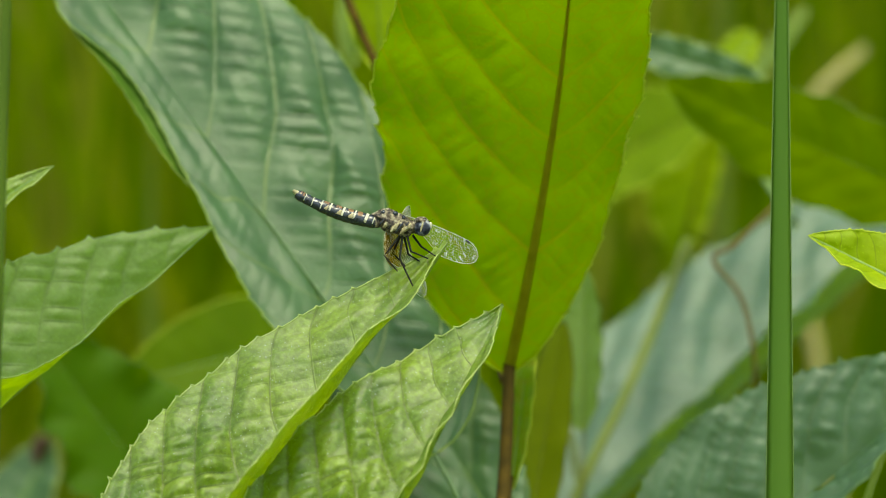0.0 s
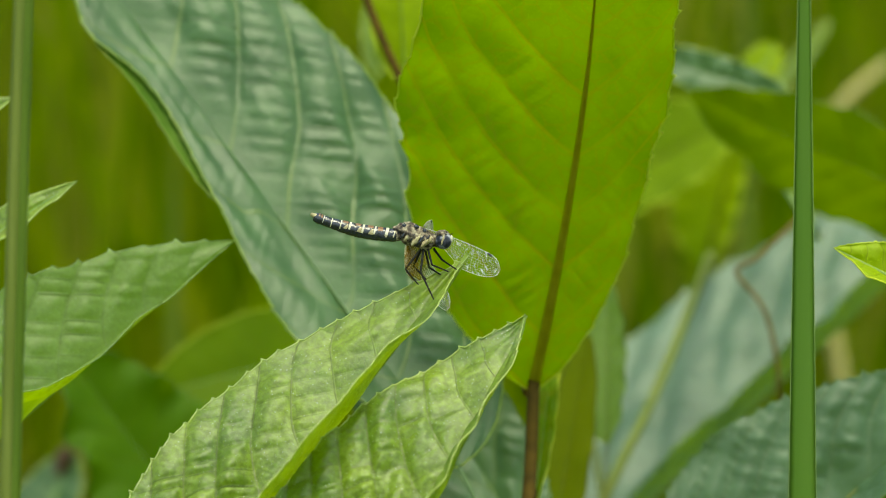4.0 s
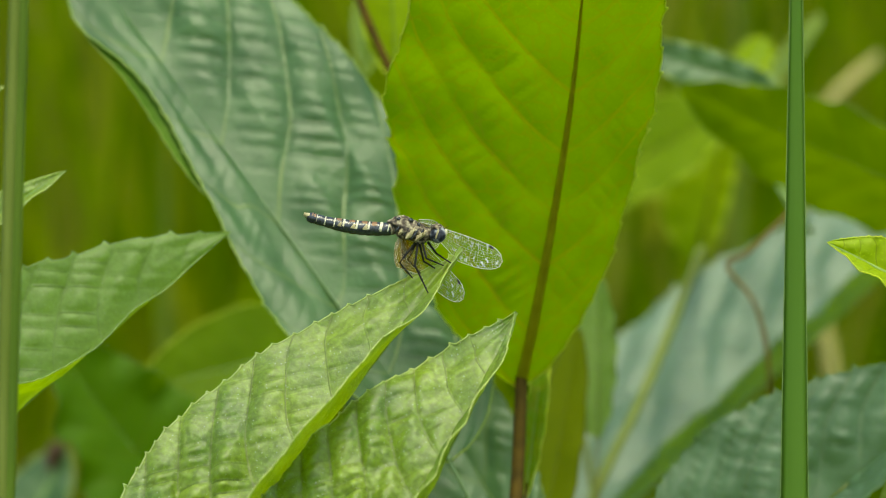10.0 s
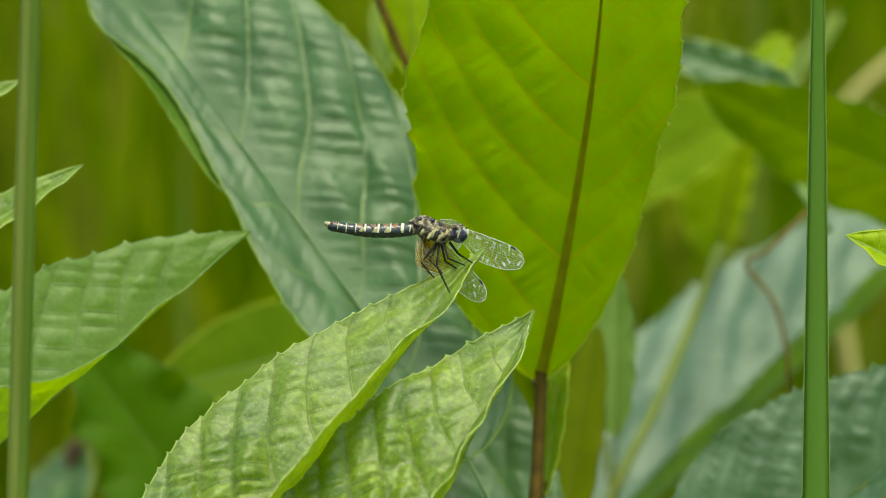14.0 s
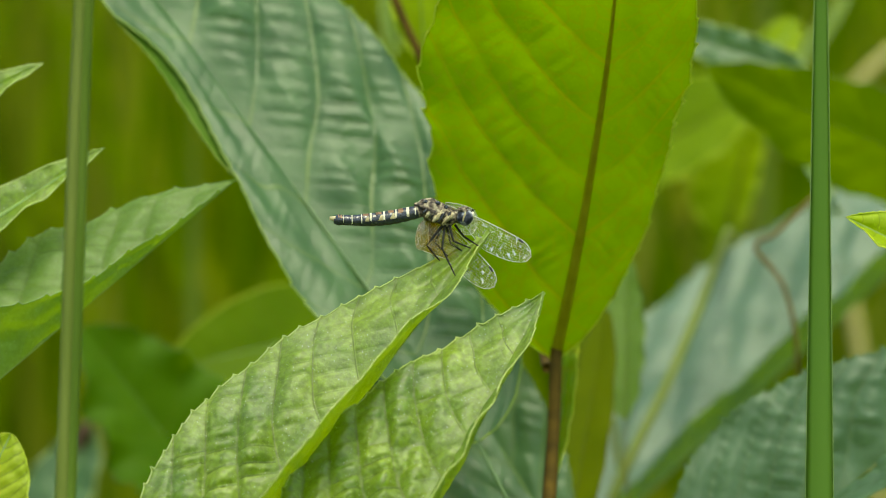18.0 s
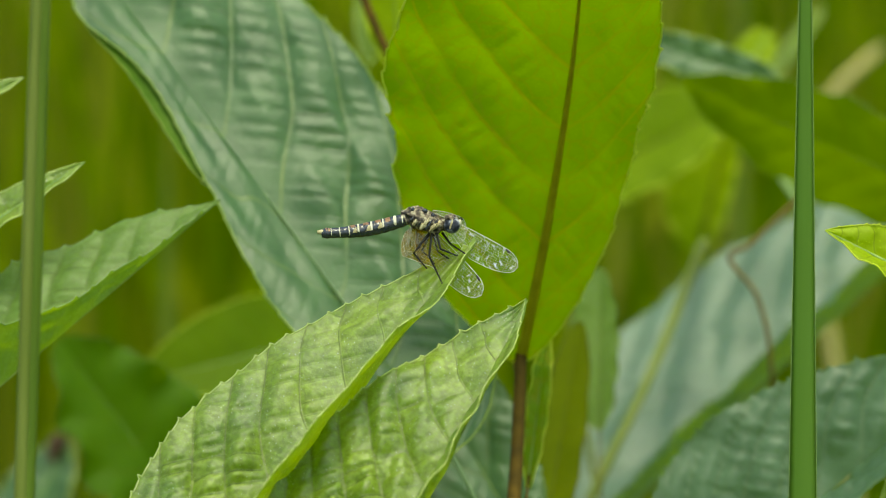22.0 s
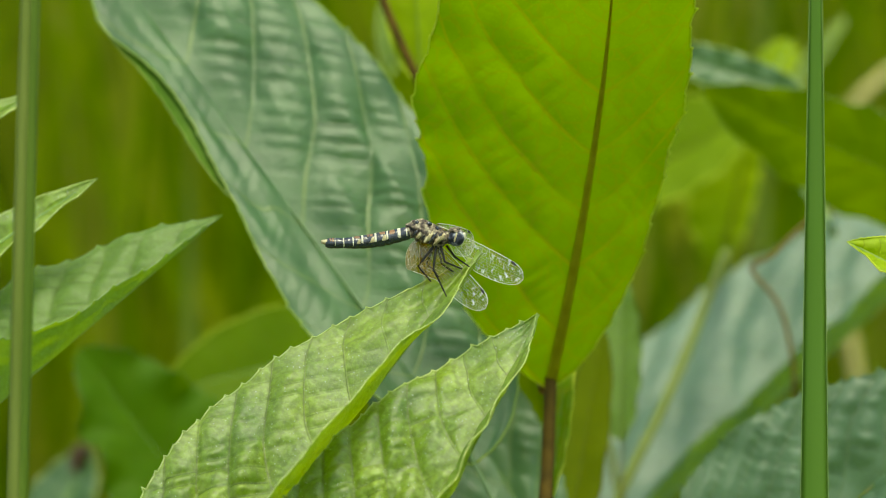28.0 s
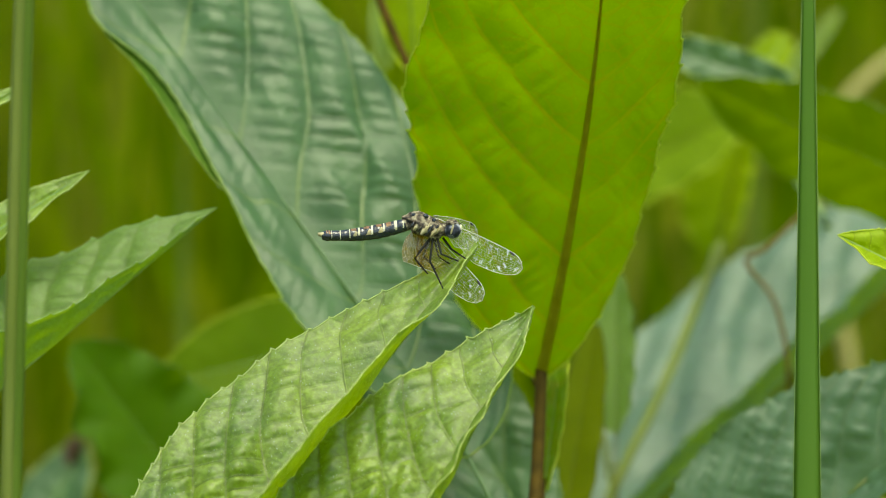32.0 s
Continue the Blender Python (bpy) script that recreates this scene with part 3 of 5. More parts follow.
LEAF_U = leaf(left, (-81.76, 62, -4.07), (-68.21, 60, -9.54), (0.0, -0.8, 0.6), (2.8, 2.8), (20, 20), 0.6, 0.8, LEAF_YELLOW, edge=EDGE_RED, rib=RIB_GREEN, label="small young leaf with a reddish margin", root=(-97.56, 25, -9.64), bend=50, bend_from=0.4, reach=1.15, seed=34, grid=(80, 10), edgesize=0.2)
LEAF_Q = leaf(left, (-32.03, 150, -52.71), (-59.56, 145, -15.88), (0.0, -0.8, 0.6), (12.0, 12.0), (15, 20), 0.6, 0.7, LEAF_MID, label="dark green leaf low in the shade", root=(-96.55, 22, -65.42), ribsize=0.1, relief=0.3, ladder=0.1, seed=35, grid=(100, 14), edge=RIB_BLUE, edgesize=0.05, ragged=0.14, ripple=2.0)
LEAF_R = leaf(left, (-11.05, 170, -14.17), (-47.43, 165, -23.01), (0.0, -0.9, 0.35), (7.0, 9.0), (10, 15), 0.6, 0.7, LEAF_LOW, edge=EDGE_YELLOW, label="yellow-green leaf behind the others, blurred", root=(-7.16, 100, -39.11), ribsize=0.2, relief=0.12, ladder=0.0, seed=36, grid=(100, 14))
LEAF_V = leaf(left, (-71.39, 205, -55.45), (-60.19, 210, -32.79), (0.0, -0.6, 1.0), (7.0, 6.0), (5, 5), 0.6, 0.7, LEAF_BLUE, label="pale glossy leaf low down, blurred", root=(-96.55, 22, -68.65), seed=37, grid=(80, 10))
bit = part("withered_tip", solid("withered_tip", *tube([v * 0.001 for v in (Vector((0, 0, 0)), Vector((2.2, 0.6, 0.4)), Vector((3.8, 0.2, 1.2)), Vector((4.6, 0, 1.6)))], [0.0007, 0.0015, 0.0013, 0.0004], 8), WITHERED), LEAF_V, "dry brown leaf tip", pose(0.0215, 0.001, 0.0, 0, -15, -20))

right = plant_at("leafy_plant", (61.01, 100, -81.71), "leafy plant with large grey-green leaves and reddish stalks")
stem_of(right, [(59.46, 104, -90.47), (56.19, 108, -60.73)], 2.2, STEM_GREEN)
LEAF_H = leaf(right, (14.85, 85, -51.38), (83.22, 125, 8.75), (-0.15, -0.7, 0.8), (24.0, 15.0), (5, 62), 0.5, 0.6, LEAF_SHEEN, label="large grey-green leaf with sky sheen painted into its colour", root=(56.19, 108, -62.44), veins=8, slope=1.1, relief=1.1, ladder=1.1, edge=RIB_BLUE, far=1.05, seed=41, grid=(160, 24))
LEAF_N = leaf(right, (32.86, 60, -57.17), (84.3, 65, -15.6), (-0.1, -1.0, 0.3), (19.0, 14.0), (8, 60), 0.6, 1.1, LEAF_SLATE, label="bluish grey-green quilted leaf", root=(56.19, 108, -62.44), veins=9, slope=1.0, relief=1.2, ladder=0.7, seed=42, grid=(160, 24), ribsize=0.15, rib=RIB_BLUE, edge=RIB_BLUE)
LEAF_I = leaf(right, (53.0, 152, 23.6), (29.0, 152, 31.0), (0.1, -1.0, 0.15), (3.3, 3.2), (10, 10), 0.45, 0.5, LEAF_BLUE, label="dark bluish green leaf tip", root=(62.0, 170, 12.0), teeth=10, tooth=0.10, ripple=0.4, ribsize=0.15, relief=0.2, ladder=0.15, rib=RIB_BLUE, seed=43, grid=(100, 12))
LEAF_I2 = leaf(right, (83.6, 150, 3.7), (37.2, 150, 24.6), (0.1, 0.75, 0.68), (9.4, 12.5), (6, 6), 0.6, 0.8, LEAF_OLIVE, edge=RIB_LEAF, label="green toothed leaf with a wavy margin", root=(61.33, 108, -56.44), teeth=11, tooth=0.09, ripple=0.7, relief=0.3, ladder=0.2, ribsize=0.18, rib=RIB_LEAF, edgesize=0.10, seed=52, grid=(160, 20))
LEAF_M = leaf(right, (42.7, 250, -2.6), (47.9, 246, 20.6), (0.1, -0.8, 0.7), (8.2, 3.4), (12, 15), 0.55, 0.6, LEAF_LIME, edge=EDGE_YELLOW, rib=STEM_OLIVE, label="small leaf glowing yellow-green, blurred", relief=0.2, ladder=0.1, ribsize=0.5, teeth=14, tooth=0.06, seed=44, grid=(90, 12))
LEAF_M2 = leaf(right, (18.5, 238, 6.6), (48.0, 236, 22.0), (0.1, -0.9, 0.5), (8.8, 8.4), (10, 14), 0.6, 0.62, LEAF_OLIVE, edge=EDGE_YELLOW, rib=STEM_OLIVE, label="leaf glowing yellow-green, blurred", root=(24.29, 150, -40.39), relief=0.2, ladder=0.1, ribsize=0.4, teeth=14, tooth=0.05, seed=45, grid=(90, 12))
LEAF_W = leaf(right, (47.5, 215, 23.5), (53.4, 215, 33.2), (0.1, -0.8, 0.6), (3.5, 3.1), (10, 10), 0.55, 0.5, LEAF_LIME, edge=EDGE_YELLOW, label="small lime green leaf, blurred", relief=0.12, ladder=0.0, root=(57.90, 155, 1.85), seed=53, grid=(60, 10))
LEAF_O = leaf(right, (54.0, 250, 25.5), (63.4, 250, 38.0), (0.1, -0.8, 0.6), (1.5, 1.5), (10, 20), 0.5, 0.6, LEAF_FRESH, relief=0.05, ladder=0.0, ribsize=0.15, rib=RIB_LEAF, label="narrow pale upright leaf, blurred", root=(57.90, 155, 1.85), tooth=0.0, ripple=0.04, seed=73, grid=(60, 8))
LEAF_S = leaf(right, (24.3, 120, -29.8), (24.5, 124, -4.9), (-0.2, -0.8, 0.6), (4.8, 3.5), (8, 25), 0.6, 0.6, LEAF_GREY, edge=STEM_OLIVE, edgesize=0.05, relief=0.12, ladder=0.0, tooth=0.02, label="pale upright leaf, blurred", root=(25.0, 124, -43.5), stalk=STALK_RUSTY, seed=46, grid=(90, 12), ribsize=0.12, rib=STEM_OLIVE)
LEAF_J = leaf(right, (78.54, 15, -11.99), (54.45, 12, 0.32), (0.1, -0.7, 0.7), (6.0, 6.0), (25, 35), 0.7, 0.9, LEAF_LIME, edge=EDGE_YELLOW, label="bright yellow-green leaf tip with small teeth", root=(76.01, 60, -54.68), seed=47, veins=10, grid=(120, 12))
stem_of(right, [(16.20, 137.5, -61.86), (19.44, 139.6, -50.16), (25.08, 143.8, -36.78), (30.72, 150.0, -25.71), (35.74, 158.4, -14.63), (40.96, 168.8, -1.88), (41.4, 180, -2.2), (42.7, 250, -2.6)], 0.9, REED_PALE, name="branch", from_ground=False, thin=0.8)
LEAF_X = leaf(right, (14.42, 84, -52.19), (21.07, 108, -12.76), (0.1, -0.8, 0.6), (3.8, 3.8), (10, 25), 0.6, 0.6, LEAF_BROWN, edge=STEM_OLIVE, relief=0.12, ladder=0.0, label="narrow upright olive green leaf, blurred", root=(18.04, 70, -63.40), seed=61, grid=(80, 10), ribsize=0.15, rib=STEM_OLIVE)
stem_of(right, [(54.78, 125.5, 5.72), (50.49, 123.4, 1.84), (47.01, 121.4, -1.53), (44.15, 121.4, -3.48), (48.13, 121.4, -8.89), (50.08, 121.4, -15.74), (50.69, 123.4, -22.90), (51.31, 128.5, -31.17)], 0.36, STALK_RUSTY, name="leaf_stalk", from_ground=False, thin=0.9, label="thin reddish leaf stalk")


# ---- upright grass ----
def joints(stalk, points, radius, material):
    """The knots of a grass stem, a little thicker than the stem."""
    a, b = VIEW @ mm(*points[0]) - stalk.matrix_basis.translation, VIEW @ mm(*points[-1]) - stalk.matrix_basis.translation
    for s in (0.12, 0.5):
        c, d = a.lerp(b, s), (b - a).normalized() * 0.001
        part("joint", solid("joint", *tube([c - d * 2, c - d, c, c + d, c + d * 2], [0.001 * radius * k for k in (0.9, 1.1, 1.25, 1.1, 0.9)], 10), material), stalk, "swollen knot of the stem")


def grass_blade(label, foot, top, wide, thick, material, fine=1.0):
    """A long tapering blade with a keel, from the ground to its tip."""
    ob = plant_at("tall_sedge", foot, label, "grass")
    a, b = VIEW @ mm(*foot), VIEW @ mm(*top)
    n, verts, faces = 60, [], []
    a0 = Vector((a.x - (b.x - a.x) * a.z / (b.z - a.z) * 0.3, a.y, 0))
    for i in range(n + 1):
        s = i / n
        c = a0.lerp(b, s) + Vector((0.0006 * math.sin(7 * s), 0.006 * math.sin(3 * s), 0)) - ob.matrix_basis.translation
        w = 0.001 * wide * (1 - math.exp(-4.0 * (1 - s) ** fine)) + 0.00005
        k = 0.001 * thick * (1 - s * 0.6)
        verts += [c + Vector((-w / 2, 0, 0)), c + Vector((-w * 0.25, -k * 0.5, 0)), c + Vector((0, -k * 0.7, 0)), c + Vector((w * 0.25, -k * 0.5, 0)), c + Vector((w / 2, 0, 0)),
                  c + Vector((w * 0.2, k * 0.8, 0)), c + Vector((0, k * 1.2, 0)), c + Vector((-w * 0.2, k * 0.8, 0))]
    for i in range(n):
        for j in range(8):
            faces.append((8 * i + j, 8 * i + (j + 1) % 8, 8 * i + 8 + (j + 1) % 8, 8 * i + 8 + j))
    part("blade", solid("blade", verts, faces, material), ob)
    ridge = [(Vector(verts[8 * i + 2]) + Vector((0, 0.00004, 0))) for i in range(0, n + 1, 2)]
    for j in (0, 4):
        side = [Vector(verts[8 * i + j]) for i in range(0, n + 1, 2)]
        part("margin", solid("margin", *tube(side, [0.00006] * len(side), 5), RIB_GREEN if thick < 0.5 else material), ob)
    part("keel", solid("keel", *tube(ridge, [0.00006 * (1 - 0.7 * i / len(ridge)) for i in range(len(ridge))], 6), material), ob)
    return ob


BLADE_G = grass_blade("straight dark green grass blade standing upright", (51.28, -22, -67.36), (49.40, -22, 84.76), 8.8, 0.14, BLADE, 1.1)
REED_F = plant_at("reed_stem", (-59.85, -45, -81.68), "smooth green reed stem with a paler side", "reed")
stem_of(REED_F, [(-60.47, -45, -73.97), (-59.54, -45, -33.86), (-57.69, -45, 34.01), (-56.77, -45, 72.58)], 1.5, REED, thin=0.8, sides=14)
# thinner, paler tube that makes the left side of the stem lighter
stem_of(REED_F, [(-61.35, -46.1, -73.91), (-60.27, -46.1, -33.83), (-58.96, -46.1, 15.49), (-58.19, -46.1, 38.61), (-57.35, -45.9, 69.45)], 0.9, REED_PALE, name="pale_strip", thin=0.75, sides=14, from_ground=False, label="pale green strip along the left of the stem")

TAN = plain_material("dry_grass", (0.400, 0.350, 0.112), (0.550, 0.475, 0.188), 300, 0.7, (1, 1, 0.05))
for label, foot, top, wide, stuff in (("pale green grass blade standing behind the leaves, blurred", (-47.44, 330, -44.99), (-47.83, 330, 28.52), 9.0, BLADE_PALE),
                                      ("pale green grass blade standing behind the leaves, blurred", (53.68, 420, -26.68), (54.81, 420, 88.71), 9.0, BLADE_PALE),
                                      ("green grass blade standing behind the leaves, blurred", (19.37, 300, -53.86), (17.05, 310, -5.72), 8.0, BLADE_PALE)):
    grass_blade(label, foot, top, wide, 0.9, stuff)
for label, points in (("dry tan grass stalk leaning over, blurred", ((75.0, 350, -90.0), (64.5, 340, 4.0), (66.8, 330, 22.5), (76.7, 330, 32.9))),
                      ("dry tan grass stalk leaning over, blurred", ((74.02, 800, -106.68), (81.47, 800, 5.09), (85.19, 800, 47.32), (87.68, 800, 85.81)))):
    stalk = plant_at("grass_stalk", points[0], label, "grass")
    stem_of(stalk, list(points), 2.2 if points[0][1] > 500 else 1.35, TAN)
    joints(stalk, points, 2.0, TAN)

STRAW = plain_material("straw_grass", (0.375, 0.375, 0.044), (0.500, 0.475, 0.100), 300, 0.7, (1, 1, 0.05), let=0.3)
for points in (((65.66, 900, -111.46), (66.31, 900, 5.32), (66.95, 900, 85.77)),
               ((87.50, 1100, -121.03), (89.96, 1100, 5.78), (92.43, 1100, 93.13)),
               ((95.54, 1000, -116.25), (93.51, 1000, 5.55), (91.48, 1000, 89.45)),
               ((113.42, 1300, -130.60), (115.70, 1300, 6.23), (117.98, 1300, 100.49)),
               ((117.24, 1150, -123.42), (116.52, 1150, 5.89), (115.81, 1150, 94.97)),
               ((130.74, 1250, -128.21), (129.25, 1250, 6.12), (127.76, 1250, 98.65)),
               ((70.85, 1300, -130.60), (69.71, 1300, 6.23), (68.57, 1300, 100.49)),
               ((103.39, 1400, -135.38), (108.12, 1400, 6.46), (112.84, 1400, 104.18))):
    stalk = plant_at("grass_stalk", points[0], "straw-coloured grass stem standing upright, blurred", "grass", "straw stems")
    stem_of(stalk, list(points), 2.6, STRAW)
    joints(stalk, points, 2.2, STRAW)
DRY = plain_material("yellowing_grass", (0.150, 0.195, 0.006), (0.215, 0.255, 0.015), 300, 0.7, (1, 1, 0.05), spec=0.1, let=0.3)
for points in (((-82.97, 520, -93.28), (-83.78, 520, 4.45), (-84.60, 520, 71.78)),
               ((-77.70, 640, -99.02), (-77.01, 640, 4.73), (-76.31, 640, 76.20)),
               ((-63.71, 480, -91.37), (-63.98, 480, 4.36), (-64.25, 480, 70.31)),
               ((-62.75, 700, -101.89), (-62.33, 700, 4.86), (-61.92, 700, 78.41)),
               ((-93.15, 600, -97.11), (-93.83, 600, 4.64), (-94.51, 600, 74.73)),
               ((48.54, 560, -95.20), (48.10, 560, 4.54), (47.65, 560, 73.25)),
               ((64.67, 640, -99.02), (65.07, 640, 4.73), (65.48, 640, 76.20)),
               ((74.50, 520, -93.28), (75.47, 520, 4.45), (76.45, 520, 71.78)),
               ((84.90, 600, -97.11), (85.47, 600, 4.64), (86.03, 600, 74.73)),
               ((63.25, 1300, -130.60), (62.11, 1300, 6.23), (60.97, 1300, 100.49)),
               ((61.03, 1000, -116.25), (60.15, 1000, 5.55), (59.27, 1000, 89.45)),
               ((78.00, 1500, -140.16), (79.46, 1500, 6.69), (80.93, 1500, 107.86)),
               ((81.49, 1250, -128.21), (82.61, 1250, 6.12), (83.73, 1250, 98.65)),
               ((106.98, 1350, -132.99), (107.52, 1350, 6.35), (108.06, 1350, 102.33)),
               ((118.79, 1500, -140.16), (118.30, 1500, 6.69), (117.81, 1500, 107.86)),
               ((110.78, 1150, -123.42), (111.85, 1150, 5.89), (112.93, 1150, 94.97)),
               ((126.24, 1400, -135.38), (127.42, 1400, 6.46), (128.60, 1400, 104.18)),
               ((-118.14, 1500, -140.16), (-119.77, 1500, 6.69), (-121.40, 1500, 107.86)),
               ((-99.92, 1400, -135.38), (-98.74, 1400, 6.46), (-97.56, 1400, 104.18)),
               ((-135.37, 1450, -137.77), (-136.57, 1450, 6.58), (-137.77, 1450, 106.02)),
               ((-94.33, 1600, -144.95), (-93.06, 1600, 6.92), (-91.79, 1600, 111.54))):
    stalk = plant_at("grass_stalk", points[0], "yellowing grass stem far behind, blurred", "grass", "yellowing stems")
    stem_of(stalk, list(points), 3.2, DRY)
    joints(stalk, points, 2.7, DRY)
for foot, top, size in (((-66.10, 620, -98.07), (-66.67, 620, 10.39), 1.8), ((-67.20, 640, -98.9), (-69.10, 640, 41.0), 3.0), ((-58.0, 700, -101.0), (-57.2, 700, -8.0), 2.0)):
    stalk = plant_at("grass_stalk", foot, "thin grass stalk with a pale seed head, blurred", "grass")
    stem_of(stalk, [foot, top], 0.6, BLADE_PALE)
    tip = VIEW @ mm(*top) - stalk.matrix_basis.translation
    v, f = tube([tip + Vector((0, 0, 0.001 * size * k)) for k in (-1, -0.5, 0.4, 1.2, 2.0)], [0.001 * size * k for k in (0.1, 0.55, 0.7, 0.5, 0.08)], 10)
    part("seed_head", solid("seed_head", v, f, TAN), stalk, "pale tan seed head")

# ---- the dragonfly ----
def chitin(name, a, b2, scale=1500, rough=0.35, spec=0.6):
    return plain_material(name, a, b2, scale, rough, spec=spec, bump=0.4)


BODY_DARK = chitin("dark_body", (0.010, 0.013, 0.022), (0.030, 0.036, 0.055), 2500, 0.24, 0.8)
BODY_PALE = chitin("pale_band", (0.52, 0.48, 0.33), (0.72, 0.68, 0.54), 2500, 0.45)
BODY_CREAM = chitin("cream_stripe", (0.30, 0.24, 0.12), (0.52, 0.46, 0.27), 1500, 0.5)
BODY_BROWN = chitin("brown_patch", (0.13, 0.06, 0.022), (0.25, 0.12, 0.045), 2500, 0.45)
def mottled(name, stops, scale, rough):
    m, n, l, b, out = mat(name)
    t = noise_of(n, l, scale, 7)
    c = ramp(n, stops)
    l.new(t.outputs[0], c.inputs[0])
    l.new(c.outputs[0], b.inputs["Base Color"])
    b.inputs["Roughness"].default_value, b.inputs["Specular IOR Level"].default_value = rough, 0.25
    bp = n.new("ShaderNodeBump")
    bp.inputs["Strength"].default_value, bp.inputs["Distance"].default_value = 0.8, 0.0002
    l.new(t.outputs[0], bp.inputs["Height"])
    l.new(bp.outputs[0], b.inputs["Normal"])
    return m


EYE = mottled("eye", [(0.36, (0.012, 0.014, 0.024)), (0.52, (0.06, 0.066, 0.092)), (0.64, (0.34, 0.35, 0.40))], 1000, 0.3)
BODY_MIXED = mottled("mottled_body", [(0.38, (0.020, 0.016, 0.015)), (0.46, (0.080, 0.062, 0.048)), (0.56, (0.190, 0.155, 0.105)), (0.66, (0.42, 0.38, 0.27))], 1700, 0.55)
LEG = chitin("leg", (0.006, 0.006, 0.006), (0.015, 0.014, 0.013), 2500, 0.6, 0.2)
WING_VEIN = chitin("wing_vein", (0.22, 0.20, 0.11), (0.55, 0.53, 0.38), 2500, 0.3)
STIGMA = chitin("wing_spot", (0.01, 0.008, 0.008), (0.03, 0.02, 0.02), 2500, 0.5)


def membrane_material():
    m, n, l, b, out = mat("wing_membrane")
    uv = n.new("ShaderNodeUVMap")
    uv.uv_map = "wing"
    sep = n.new("ShaderNodeSeparateXYZ")
    l.new(uv.outputs[0], sep.inputs[0])
    tint = ramp(n, [(0.0, (0.60, 0.37, 0.006)), (0.38, (0.76, 0.57, 0.06)), (0.54, (0.93, 0.95, 0.90))])
    l.new(sep.outputs[0], tint.inputs[0])
    geo = n.new("ShaderNodeNewGeometry")
    clear = n.new("ShaderNodeBsdfTransparent")
    l.new(tint.outputs[0], clear.inputs["Color"])
    gloss = n.new("ShaderNodeBsdfGlossy")
    gloss.inputs["Roughness"].default_value = 0.22
    back, front_side, haze = n.new("ShaderNodeBsdfTranslucent"), n.new("ShaderNodeBsdfDiffuse"), n.new("ShaderNodeMixShader")
    l.new(tint.outputs[0], back.inputs["Color"])
    l.new(tint.outputs[0], front_side.inputs["Color"])
    l.new(back.outputs[0], haze.inputs[1])
    l.new(front_side.outputs[0], haze.inputs[2])
    both = n.new("ShaderNodeMixShader")
    both.inputs[0].default_value = 0.35
    l.new(haze.outputs[0], both.inputs[1])
    l.new(gloss.outputs[0], both.inputs[2])
    mx = n.new("ShaderNodeMixShader")
    # glints painted in: noise spots where the membrane turns whitish and less clear
    glint = n.new("ShaderNodeMapRange")
    l.new(noise_of(n, l, 1500, 3).outputs[0], glint.inputs[0])
    glint.inputs[1].default_value, glint.inputs[2].default_value = 0.50, 0.64
    amount = n.new("ShaderNodeMapRange")
    l.new(math_node(n, l, "MULTIPLY", math_node(n, l, "POWER", geo.outputs["Random Per Island"], 0.7), glint.outputs[0]), amount.inputs[0])
    amount.inputs[3].default_value, amount.inputs[4].default_value = 0.03, 0.85
    outer = n.new("ShaderNodeMapRange")
    l.new(sep.outputs[0], outer.inputs[0])
    outer.inputs[1].default_value, outer.inputs[2].default_value, outer.inputs[3].default_value = 0.55, 0.85, 0.12
    near_body = n.new("ShaderNodeMapRange")
    l.new(sep.outputs[0], near_body.inputs[0])
    near_body.inputs[2].default_value, near_body.inputs[3].default_value, near_body.inputs[4].default_value = 0.46, 0.42, 0.0
    l.new(math_node(n, l, "ADD", math_node(n, l, "MULTIPLY", amount.outputs[0], outer.outputs[0]), near_body.outputs[0]), mx.inputs[0])
    l.new(clear.outputs[0], mx.inputs[1])
    l.new(both.outputs[0], mx.inputs[2])
    l.new(mx.outputs[0], out.inputs["Surface"])
    return m


MEMBRANE = membrane_material()
WING_EDGE = chitin("wing_rim", (0.50, 0.50, 0.42), (0.78, 0.78, 0.70), 2500, 0.25, 0.8)


def lump(center, radii, turn=(0, 0, 0), rough=0.0, seed=0.0, n=18, squeeze=0.0):
    """An egg-like body in mm, with bumps."""
    r = Euler([radians(a) for a in turn]).to_matrix()
    verts, faces = [], []
    for i in range(n + 1):
        a = math.pi * i / n
        for j in range(2 * n):
            w = math.pi * j / n
            v = Vector((math.cos(a), math.sin(a) * math.cos(w), math.sin(a) * math.sin(w)))
            k = 1 + rough * noise.noise(v * 2.2 + Vector((seed, 0, 0))) + rough * 0.5 * noise.noise(v * 6 + Vector((0, seed, 0)))
            v = Vector((v.x * radii[0], v.y * radii[1] * (1 - squeeze * v.x), v.z * radii[2] * (1 - squeeze * v.x))) * k
            verts.append((Vector(center) + r @ v) * 0.001)
    k = 2 * n
    for i in range(n):
        for j in range(k):
            faces.append((i * k + j, i * k + (j + 1) % k, (i + 1) * k + (j + 1) % k, (i + 1) * k + j))
    return verts, faces


def piece(name, vf, material, parent, label="", m=None):
    return part(name, solid(name, vf[0], vf[1], material), parent, label, m)


